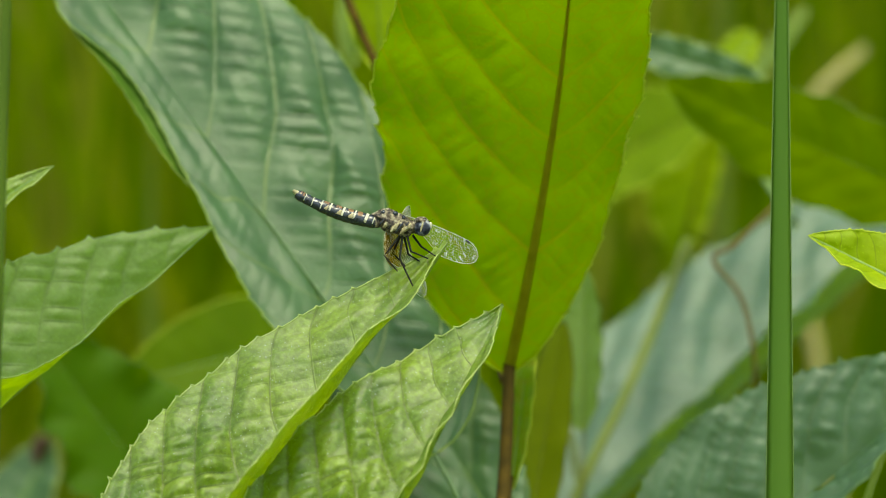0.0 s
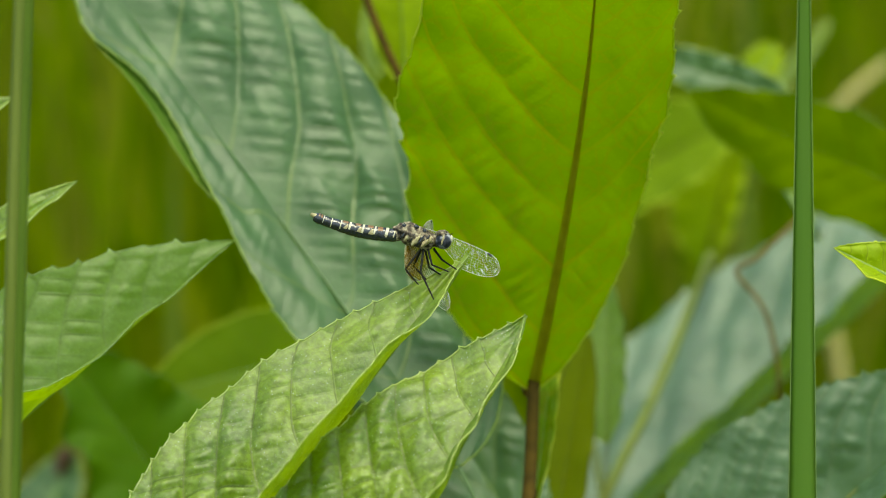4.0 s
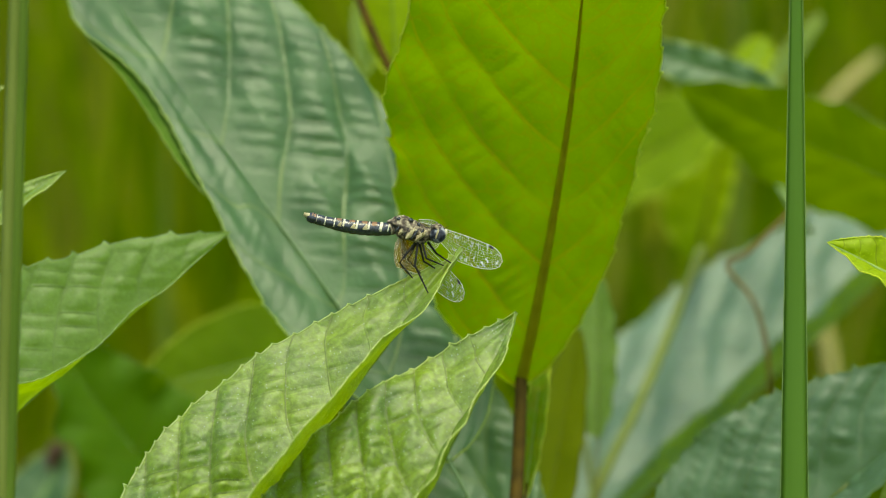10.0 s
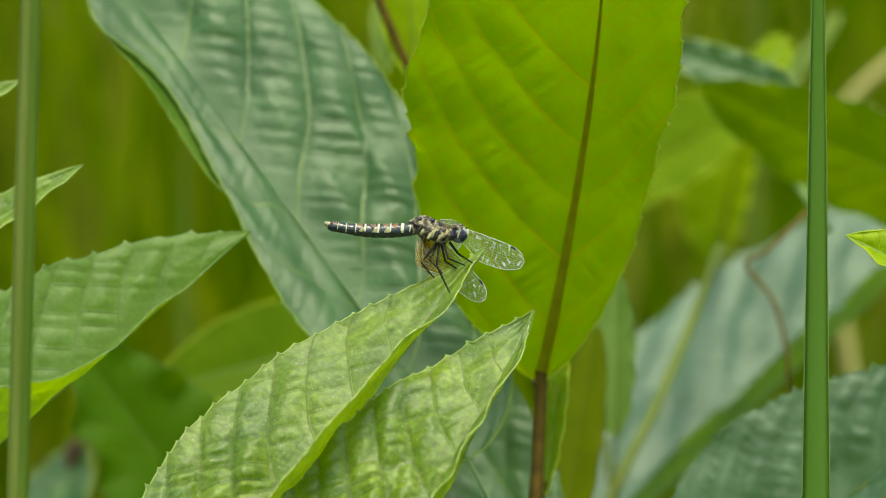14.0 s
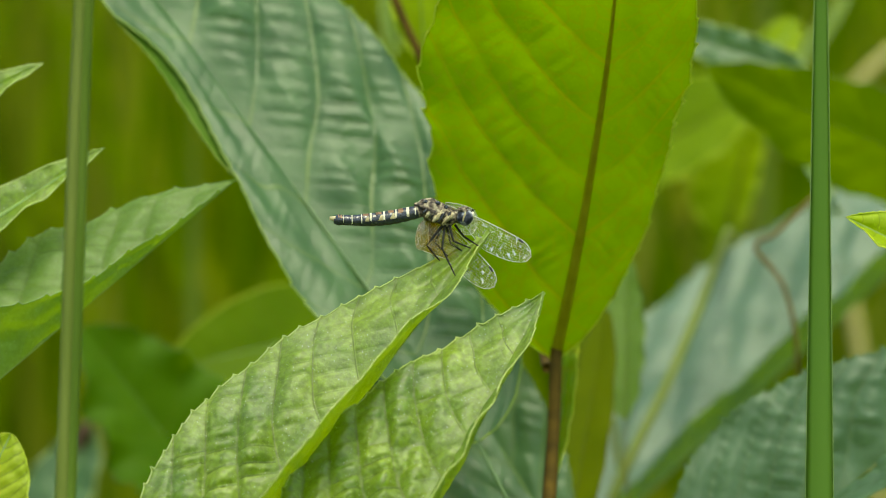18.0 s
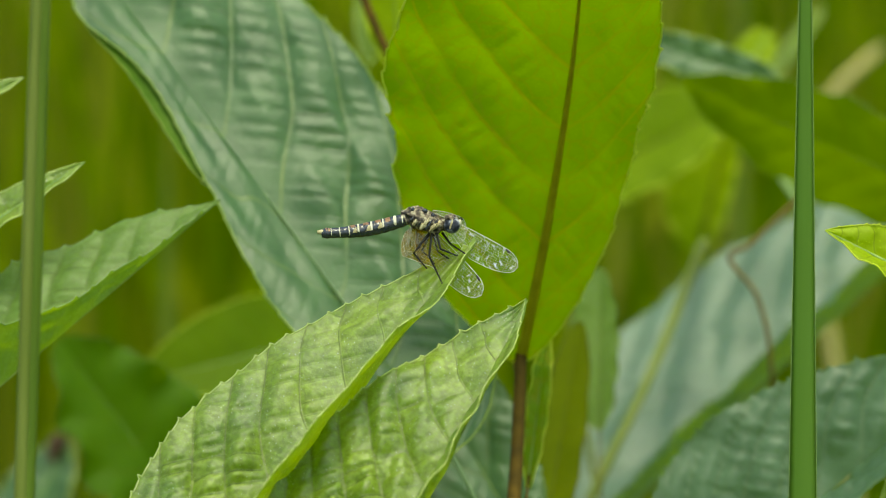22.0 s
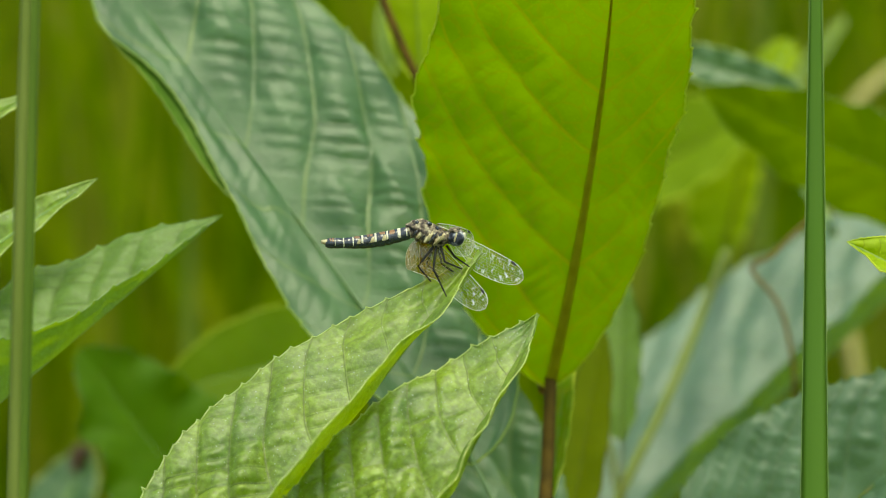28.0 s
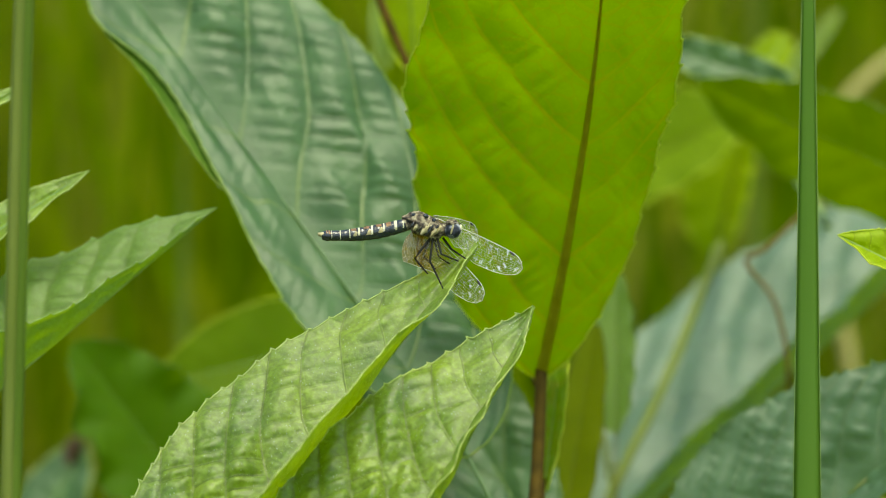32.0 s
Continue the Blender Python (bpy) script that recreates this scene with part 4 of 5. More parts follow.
def wing(fly, name, at, length, chord, base_chord, label, hind=False, seed=1):
    """A wing with cells of clear membrane between veins; along x, with its trailing edge towards minus z."""
    rnd = random.Random(seed)
    n, rows = 34, 10
    def lead(s):
        return 0.08 * chord * math.sin(math.pi * s) - 0.42 * chord * (1 - math.sqrt(max(0.0, 1 - (max(0, s - 0.84) / 0.16) ** 2)))
    def trail(s):
        full = base_chord + (chord - base_chord) * min(1, s / 0.45)
        start = min(1.0, 0.15 + 0.85 * math.sqrt(min(1.0, s / 0.16))) if hind else min(1.0, 0.12 + 1.7 * s)
        return -full * start * (0.42 + 0.58 * math.sqrt(max(0.0, 1 - (max(0, s - 0.66) / 0.34) ** 2)))
    def spot(i, j):
        s = 0.02 + 0.98 * i / n
        f = j / rows
        a, b = lead(s), trail(s)
        b = min(b, a - 0.02)
        return Vector((s * length, 0.10 * math.sin(3 * s * 3.14 + f * 3) * math.sin(f * 9), a + (b - a) * f ** 0.9))
    verts, faces, uvs, lines = [], [], [], []
    grid = {}
    for i in range(n + 1):
        for j in range(rows + 1):
            shake = Vector((rnd.uniform(-1, 1) * length / n * 0.3, 0, rnd.uniform(-1, 1) * 0.08)) if 0 < i < n and 0 < j < rows else Vector((0, 0, 0))
            grid[i, j] = spot(i, j) + shake
    for i in range(n):
        for j in range(rows):
            c = [grid[i, j], grid[i + 1, j], grid[i + 1, j + 1], grid[i, j + 1]]
            tip = [Vector((0, rnd.uniform(-0.07, 0.07) * (1 if i < n - 2 else 0), 0)) for _ in c]
            first = len(verts)
            verts += [(p + q) * 0.001 for p, q in zip(c, tip)]
            uvs += [((p.x / length) + (0.0 if hind else 0.35), j / rows) for p in c]
            faces.append((first, first + 1, first + 2, first + 3))
    me = solid(name, verts, faces, MEMBRANE, smooth=False)
    lay = me.uv_layers.new(name="wing")
    loop = np.empty(len(me.loops), dtype=np.int32)
    me.loops.foreach_get("vertex_index", loop)
    lay.data.foreach_set("uv", np.array(uvs, dtype=np.float32)[loop].ravel())
    ob = part(name, me, fly, label, at)
    vv, vf = [], []
    def strand(a, b, r):
        v, f = tube([a * 0.001, b * 0.001], [r * 0.001] * 2, 4, cap=False)
        k = len(vv)
        vv.extend(v)
        vf.extend([tuple(x + k for x in q) for q in f])
    for j in range(rows + 1):
        for i in range(n):
            strand(grid[i, j], grid[i + 1, j], 0.036 if j == 1 else 0.022)
    for i in range(n + 1):
        for j in range(rows):
            if (i + j) % 2 or j < 3 or i % 3 == 0:
                strand(grid[i, j], grid[i, j + 1], 0.019)
    part("venation", solid("venation", vv, vf, WING_VEIN), ob)
    rim = [grid[i, 0] for i in range(n + 1)] + [grid[n, j] for j in range(1, rows + 1)] + [grid[i, rows] for i in range(n - 1, n // 5, -1)]
    part("wing_margin", solid("wing_margin", *tube([q * 0.001 for q in rim], [0.000058 if i <= n else 0.000046 for i in range(len(rim))], 5), WING_EDGE), ob, "pale rim of the wing")
    c = grid[int(n * 0.87), 0]
    part("wing_spot", solid("wing_spot", *lump(c + Vector((0, 0, -0.16)), (0.52, 0.09, 0.18), (0, 14, 0), 0, 0, 8), STIGMA), ob, "dark spot near the wing tip")
    return ob


def build_dragonfly():
    fly = new("dragonfly")
    fly.empty_display_size = 0.01
    fly.matrix_basis = VIEW @ Matrix.Translation(mm(*(-5.01, -2, 2.15)))
    tagged(fly, "small dark dragonfly with pale banded abdomen perched on a leaf tip", "dragonfly")
    piece("thorax", lump((0.35, 0, -0.15), (3.1, 1.55, 1.5), (0, 24, 0), 0.20, 3.0, 28), BODY_MIXED, fly, "mottled brown and cream thorax")
    piece("thorax_top", lump((-0.3, 0, 1.2), (1.2, 0.9, 0.6), (0, 15, 0), 0.25, 9.0, 16), BODY_MIXED, fly)
    piece("waist", lump((-2.15, 0, 0.0), (0.95, 0.88, 0.90), (0, 10, 0), 0.12, 4.0, 16), BODY_MIXED, fly)
    piece("neck", lump((3.0, 0, -0.75), (1.3, 0.9, 0.9), (0, 20, 0), 0.2, 6.0, 12), BODY_MIXED, fly)
    for x, y, z, r in ((-1.1, -0.8, 1.3, 0.45), (0.6, -0.95, 1.15, 0.5), (1.7, -1.0, 0.55, 0.42), (-1.7, -0.7, 0.5, 0.5)):
        piece("wing_joint", lump((x, y, z), (r * 0.7, r * 0.7, r * 0.7), (0, 0, 0), 0.35, x, 10), BODY_DARK, fly)
    for k, (x, z, rx, rz, lean) in enumerate(((0.55, -0.75, 0.34, 0.95, 38), (1.75, -1.15, 0.30, 0.75, 36), (-0.75, -0.35, 0.22, 0.62, 30), (2.45, -0.75, 0.20, 0.55, 30))):
        piece("thorax_stripe", lump((x, -1.34 + 0.08 * k, z), (rx, 0.30, rz), (0, lean, 0), 0.45, k * 3.1, 14), BODY_CREAM, fly, "cream stripe")
    for k, (x, z, rz) in enumerate(((1.15, -0.85, 0.95), (0.0, -0.45, 0.85), (2.1, -0.55, 0.6), (-1.3, -0.1, 0.6))):
        piece("dark_stripe", lump((x, -1.40 + 0.07 * k, z), (0.13, 0.24, rz), (0, 36, 0), 0.35, k * 2.3 + 1, 12), BODY_DARK, fly, "black stripe")
    for k in range(16):
        a = k * 2.4
        x, z = -1.6 + 0.27 * k, 1.25 - 0.035 * k * k * 0.27
        piece("bristle", tube([mm(x, -0.5 + 0.4 * math.sin(a), z - 0.3), mm(x - 0.15, -0.6 + 0.5 * math.sin(a), z + 0.35)], [0.00003, 0.00001], 4), BODY_CREAM, fly)
    # head
    head = piece("head", lump((0.2, 0, 0.05), (1.3, 1.6, 1.3), (0, 10, 0), 0.1, 5.0, 16), BODY_MIXED, fly, "", Matrix.Translation(mm(4.05, 0, -0.65)))
    for y in (-0.85, 0.85):
        piece("eye", lump((0.35, y, -0.2), (1.15, 0.95, 1.2), (0, 15, 0), 0.02, y, 18), EYE, head, "dark blue-grey compound eye")
        piece("eye_band", lump((0.25, y * 2.02, -0.1), (0.15, 0.13, 0.72), (0, 16, 0), 0.3, y * 3, 12), BODY_CREAM, head, "pale band across the eye")
        piece("eye_cap", lump((0.15, y * 1.15, 0.72), (0.85, 0.70, 0.42), (0, 14, 0), 0.25, y * 5, 14), BODY_MIXED, head, "brownish cap of the eye")
    piece("face", lump((1.38, -0.25, 0.0), (0.32, 0.85, 0.62), (0, 10, 0), 0.15, 2.0, 14), BODY_PALE, head, "whitish face")
    piece("face_mark", lump((1.05, -0.35, 0.35), (0.4, 0.5, 0.22), (0, 10, 0), 0.1, 2.0, 10), BODY_DARK, head)
    for y in (-0.3, 0.3):
        piece("antenna", tube([mm(1.2, y, 0.45), mm(1.5, y * 1.4, 0.8), mm(1.85, y * 2, 0.95)], [0.00006, 0.00004, 0.00002], 5), LEG, head)
    # abdomen, along minus x from its joint
    n, length = 10, 11.9
    def radius(s):
        return 0.76 + 0.26 * math.sin(math.pi * min(1, s * 1.1 + 0.15)) ** 0.8 - 0.02 * s if s < 0.93 else 0.80 - 3.0 * (s - 0.93)
    def middle(s):
        return Vector((-length * s, 0, 0.35 * s * s - 0.42 * math.sin(math.pi * s)))
    pts, rad = [], []
    for i in range(61):
        s = i / 60
        pts.append(middle(s) * 0.001)
        rad.append(0.001 * radius(s) * (1 - 0.07 * (abs(math.cos(math.pi * s * n)) ** 8)))
    abdomen = piece("abdomen", tube(pts, rad, 18), BODY_DARK, fly, "glossy black abdomen with cream bands", Matrix.Translation(mm(-2.2, 0, -0.1)))

    def patch(name, material, s0, s1, a0, a1, proud=0.02, wedge=0.0, bow=0.0):
        """A patch on the abdomen between two places along it and two angles, of which 0 faces the viewer and 90 is on top; wedge: how far it narrows towards its end angle."""
        v, f, ni, nj = [], [], 5, 14
        for i in range(ni + 1):
            for j in range(nj + 1):
                u = j / nj
                lo = a0 + (a1 - a0) * u
                ss = s0 + (s1 - s0) * (i / ni) * (1 - wedge * u) + bow * math.sin(math.pi * u)
                r = radius(ss) + proud - (0.04 if i in (0, ni) or j in (0, nj) else 0) + 0.012 * noise.noise((ss * 60, lo * 0.05, 1.0))
                v.append((middle(ss) + Vector((0, -r * math.cos(radians(lo)), r * math.sin(radians(lo))))) * 0.001)
        k = nj + 1
        for i in range(ni):
            for j in range(nj):
                f.append((i * k + j, i * k + j + 1, (i + 1) * k + j + 1, (i + 1) * k + j))
        piece(name, (v, f), material, abdomen)

    for s, wd, low in ((0.028, 0.014, -25), (0.108, 0.040, -22), (0.254, 0.024, -14), (0.397, 0.024, -14), (0.554, 0.024, -14), (0.670, 0.014, -40), (0.783, 0.012, -50), (0.885, 0.007, -30)):
        patch("pale_band", BODY_PALE, s, s + wd, low, 180 - low, 0.025, bow=-0.010)
    for s in (0.278, 0.421, 0.578):
        for flip in (False, True):
            a = [180 - q if flip else q for q in (-14, 34)]
            patch("pale_patch", BODY_CREAM, s, s + 0.066, a[0], a[1], 0.020, wedge=0.7)
        patch("brown_patch", BODY_BROWN, s + 0.006, s + 0.078, 42, 138, 0.018)
    patch("brown_patch", BODY_BROWN, 0.165, 0.235, 25, 155, 0.016)
    patch("tail_patch", BODY_BROWN, 0.895, 0.945, 20, 160, 0.016)
    for i in range(1, 9):
        s = 0.02 + 0.112 * i
        patch("segment_ring", BODY_DARK, s, s + 0.010, -180, 180, 0.035)
    for y in (-0.12, 0.12):
        piece("tail_tip", tube([middle(0.95) * 0.001 + mm(0, y, 0.1), middle(0.985) * 0.001 + mm(0, y * 1.6, 0.16), middle(1.0) * 0.001 + mm(-0.55, y * 2.2, 0.30)], [0.00045, 0.00042, 0.00022], 8), BODY_CREAM, abdomen)

    # legs
    def leg(points, name="leg"):
        pts = curve_points([mm(*q) for q in points[:2]], 4) + curve_points([mm(*q) for q in points[1:]], 5)[1:]
        r = [0.00019 * (1 - 0.55 * i / len(pts)) for i in range(len(pts))]
        ob = piece(name, tube(pts, r, 7), LEG, fly)
        a, b = mm(*points[1]), mm(*points[2])
        for i in range(7):
            c = a.lerp(b, 0.15 + 0.1 * i)
            piece("spine", tube([c, c + mm(0.28, -0.05 if i % 2 else 0.12, -0.22)], [0.00004, 0.00002], 4), LEG, ob)

    leg([(1.2, -0.9, -2.0), (-0.95, -1.7, -4.8), (0.9, -1.6, -7.0)])
    leg([(1.6, -0.9, -2.0), (1.2, -2.0, -5.2), (3.05, -2.2, -9.1)])
    leg([(2.2, -0.8, -2.0), (2.8, -1.6, -4.2), (5.2, -1.2, -5.2)])
    leg([(1.3, 0.8, -2.0), (0.2, 1.5, -4.4), (2.0, 0.8, -6.3)])
    leg([(1.8, 0.8, -2.0), (2.4, 1.6, -4.6), (4.0, 0.8, -5.6)])
    leg([(3.0, 0.3, -1.9), (4.2, 0.8, -3.5), (6.3, 0.4, -4.9)])
    near_fore = wing(fly, "forewing", pose(0.0016, 0.0007, 0.0010, -12, 28, 4), 15.2, 3.75, 2.3, "clear forewing with a network of fine veins", seed=1)
    near_hind = wing(fly, "hindwing", pose(-0.0004, 0.0004, 0.0004, -8, 46, 6), 14.3, 3.7, 6.8, "hindwing with an amber base", hind=True, seed=2)
    far_fore = wing(fly, "forewing", pose(0.0016, 0.0009, 0.0012, 0, 10, 62), 15.2, 3.75, 2.3, "clear forewing with a network of fine veins", seed=3)
    far_hind = wing(fly, "hindwing", pose(-0.0004, 0.0010, 0.0004, 0, 40, 78), 14.3, 3.7, 6.8, "hindwing with an amber base", hind=True, seed=4)
    return fly, head, abdomen, near_fore, near_hind, far_fore, far_hind


FLY, HEAD, ABDOMEN, WING_NF, WING_NH, WING_FF, WING_FH = build_dragonfly()


# ---- what moves ----
def sway(ob, rows, rolls=((0, 0),)):
    """A thing that the wind shifts across the view: rows of seconds and mm to the right and up, in the plan frame. rolls: seconds and degrees by which it is turned about its length."""
    rest, turn = ob.matrix_basis.copy(), VIEW.to_3x3()
    at, by = zip(*rolls)
    walk(ob, [(t, Matrix.Translation(turn @ mm(u, 0, v)) @ rest @ Matrix.Rotation(radians(np.interp(t, at, by)), 4, "X")) for t, u, v in rows])


def rock(ob, rows, height):
    """A stalk that rocks on its foot: rows of seconds and mm to the right at a height in metres."""
    rest = ob.matrix_basis.copy()
    walk(ob, [(t, rest @ Matrix.Rotation(math.atan2(u * 0.001, height), 4, "Y")) for t, u in rows])


def motions():
    leaf_a_rows = [
        (0, 0.319, -0.016), (0.5, 0.685, -0.016), (1, 0.804, -0.263), (1.5, 0.438, -0.263), (2, 0.685, -0.263), (2.5, 0.557, -0.135), (3, 0.565, -0.143),
        (3.5, 0.199, -0.135), (5.5, -0.279, 0.111), (6, -0.518, 0.358), (6.5, -0.637, -0.008), (7, -0.637, -0.127), (7.5, 0.088, -0.127), (8, 0.573, -0.008),
        (8.5, 0.088, -0.008), (9, -0.032, -0.008), (9.5, 0.82, -0.135), (10, 0.454, -0.008), (10.5, 0.215, -0.008), (11, 0.334, -0.008), (11.5, 0.581, -0.247),
        (12, 0.462, -0.135), (12.5, -0.032, 0.231), (13, 0.693, -0.127), (13.5, 2.286, -0.135), (14, 0.82, -0.247), (14.5, 1.8, -0.374), (16.5, 7.279, -0.637),
        (17, 3.496, -0.518), (17.5, 0.82, 0.462), (18, 0.327, -0.271), (18.5, -0.526, -0.518), (19, 4.834, -1.489), (19.5, 2.524, -1.131), (20, 2.031, -0.884),
        (20.5, -0.526, -0.518), (21, -0.772, -0.151), (21.5, 1.179, 0.096), (22, 2.15, 0.215), (22.5, 0.693, 0.096), (23, 0.812, -0.032), (23.5, 3.743, -0.271),
        (24, 0.446, -0.765), (24.5, -2.357, -0.884), (25, -0.398, -0.757), (25.5, -2.596, -0.398), (27.5, -0.406, -0.398), (28, -0.406, -0.151),
        (28.5, 0.327, -0.151), (29, 0.327, -0.032), (29.5, 0.319, 0.215), (30, 0.693, -0.024), (30.5, 0.454, 0.096), (31, -0.04, 0.096), (31.5, 0.088, 0.096),
        (32, -0.04, -0.032),]
    sway(LEAF_A, leaf_a_rows)
    leaf_b_rows = [
        (0, 0.372, -0.016), (0.5, 0.736, -0.024), (1, 0.499, -0.024), (1.5, 0.491, -0.261), (2, 0.863, -0.261), (2.5, 0.855, -0.016), (3, 0.863, -0.024),
        (3.5, 0.499, 0.103), (5.5, 0.301, 0.356), (6, 0.309, 0.483), (6.5, -0.301, 0.119), (7, -0.419, -0), (7.5, 0.301, -0.008), (8, 0.665, 0.119),
        (8.5, 0.182, -0.008), (9, -0.055, -0.008), (9.5, 0.546, -0.127), (10, 0.301, -0.127), (10.5, 0.309, -0.119), (11, 0.301, 0.119), (11.5, 0.665, -0.127),
        (12, 0.546, -0.127), (12.5, 0.182, 0.111), (13, 0.301, -0.245), (13.5, 1.393, -0.127), (14, 0.063, -0.119), (14.5, 1.401, -0.245), (16.5, 3.537, 0.214),
        (17, 2.437, -0.15), (17.5, 0.269, 0.578), (18, 0.261, -0.032), (18.5, -0.95, -0.269), (19, -1.068, -0.633), (19.5, -1.551, -0.76), (20, 0.499, -0.396),
        (20.5, -0.222, -0.032), (21, -0.467, 0.095), (21.5, 0.989, 0.332), (22, 1.472, 0.578), (22.5, 0.506, 0.206), (23, 0.499, 0.087), (23.5, 1.353, 0.332),
        (24, -0.831, -0.277), (24.5, -2.77, -0.396), (25, -0.459, 0.095), (25.5, -2.643, 0.087), (27.5, -0.586, -0.032), (28, -0.103, -0.032), (28.5, 0.261, 0.214),
        (29, 0.269, 0.206), (29.5, 0.261, 0.332), (30, 0.506, 0.214), (30.5, 0.752, 0.214), (31, 0.261, 0.214), (31.5, 0.388, 0.214), (32, 0.142, 0.087),]
    sway(LEAF_B, leaf_b_rows)
    leaf_c_rows = [
        (0, 0.4, 0.98), (0.5, 0.654, 1.479), (1, 0.4, 1.732), (1.5, 0.147, 1.985), (2, 0.147, 1.985), (2.5, 0.27, 1.111), (3, 0.147, 0.858), (3.5, 0.654, 0.98),
        (5.5, -0.18, -2.255), (6, -0.294, -1.626), (6.5, 0.327, -1.373), (7, 0.58, -0.752), (7.5, 0.074, 0), (8, -0.049, -0), (8.5, -0.18, 0), (9, -0.049, -0),
        (9.5, -0.049, 0.123), (10, 0.074, 0.123), (10.5, 0.204, -0), (11, 0.074, -0), (11.5, -0.049, 0.123), (12, 0.082, 0.245), (12.5, -0.049, 0.368),
        (13, -0.302, 0.368), (13.5, -0.425, 0.743), (14, 0.196, 0.752), (14.5, 0.082, 0.498), (16.5, -1.152, 4.256), (17, -0.155, 3.881), (17.5, -0.27, 2.753),
        (18, 1.103, 1.503), (18.5, 0.474, 1.503), (19, 0.727, 1.503), (19.5, 0.727, 2.876), (20, 1.225, 0.629), (20.5, 0.727, 0.629), (21, 1.225, 0.507),
        (21.5, 0.605, 1.127), (22, -0.278, 2.377), (22.5, -0.278, 1.879), (23, 0.221, 1.626), (23.5, 0.98, 2.508), (24, 0.474, 0.743), (24.5, 1.348, -1.373),
        (25, -0.147, -2.002), (25.5, 0.229, 0.253), (27.5, 1.283, 0.596), (28, 0.784, 0.343), (28.5, 0.784, -0.155), (29, 0.286, 0.596), (29.5, 0.155, 0.972),
        (30, 0.033, 1.103), (30.5, 0.041, 0.972), (31, 0.033, 0.719), (31.5, 0.163, 0.474), (32, 0.278, 0.596),]
    sway(LEAF_C, leaf_c_rows)
    leaf_e_rows = [
        (0, -0.176, -0.032), (0.5, 0.064, -0.04), (1, 0.184, -0.28), (1.5, -0.056, -0.895), (2, 0.192, -0.4), (2.5, 0.184, -0.28), (3, 0.064, -0.28),
        (3.5, -0.176, -0.16), (5.5, -1.718, -0.152), (6, -1.103, 0.224), (6.5, -1.47, -0.024), (7, -1.103, -0.024), (7.5, -0.128, 0.096), (8, 0.112, 0.096),
        (8.5, -0.128, 0.096), (9, 0, -0.024), (9.5, 0.36, -0.152), (10, -0.008, 0.216), (10.5, -0, 0.224), (11, -0.008, 0.096), (11.5, -0.008, 0.096),
        (12, -0.128, 0.096), (12.5, -0.248, 0.464), (13, 1.462, 0.096), (13.5, 1.582, 0.464), (14, 0.24, 0.104), (14.5, 0.368, -0.152), (16.5, 7.6, 2.565),
        (17, -0.623, 7.608), (17.5, -2.781, 6.074), (18, -3.141, 5.091), (18.5, -3.54, 4.451), (19, 8.615, 1.846), (19.5, 3.5, 4.196), (20, -3.356, 3.988),
        (20.5, -5.306, 2.773), (21, -4.331, 3.38), (21.5, -2.981, 3.988), (22, -1.766, 3.628), (22.5, -3.348, 3.38), (23, -3.229, 2.765), (23.5, -1.271, 3.013),
        (24, -2.621, 1.91), (24.5, -8.615, 2.158), (25, -6.777, 2.645), (25.5, -7.025, 2.765), (27.5, -5.067, 3.133), (28, -4.699, 3.013), (28.5, -4.092, 3.38),
        (29, -3.836, 3.133), (29.5, -3.596, 3.253), (30, -3.348, 3.013), (30.5, -3.468, 3.5), (31, -3.844, 3.38), (31.5, -4.331, 3.261), (32, -4.579, 3.133),]
    sway(LEAF_E, leaf_e_rows, ((0, 22), (13.5, 22), (14.5, 20), (16.5, 0), (17, -10), (19, -14), (32, -14)))
    leaf_j_rows = [
        (0, 0.032, -0.137), (0.5, 0.153, -0.265), (1, 0.522, -0.016), (1.5, 0.273, -0.265), (2, 0.891, -0.137), (2.5, 0.642, 0.104), (3, 0.402, -0.024),
        (3.5, 0.522, -0.265), (5.5, -0.289, 0.61), (6, -0.161, 0.369), (6.5, -0.65, 0.249), (7, -0.771, -0), (7.5, 0.08, -0), (8, 0.45, 0.12), (8.5, 0.08, -0),
        (9, -0.04, -0), (9.5, 0.45, -0.128), (10, 0.699, -0.128), (10.5, 0.45, -0.12), (11, 0.329, 0.12), (11.5, 0.57, -0.12), (12, 0.578, -0.128),
        (17, 0.819, 2.024), (17.5, -0.707, 0.883), (20, 0.297, 0.538), (21, -2.779, 0.056), (22, 0.128, 0.45), (27.5, -0.45, 0.418), (28, 0.04, 0.297),
        (28.5, -0.578, 0.289), (29, -0.45, 0.289), (29.5, -0.458, 0.538), (30, -0.201, 0.297), (30.5, -0.201, 0.297), (31, -0.458, 0.289), (31.5, -0.329, 0.297),
        (32, -0.458, 0.289),]
    sway(LEAF_J, leaf_j_rows)
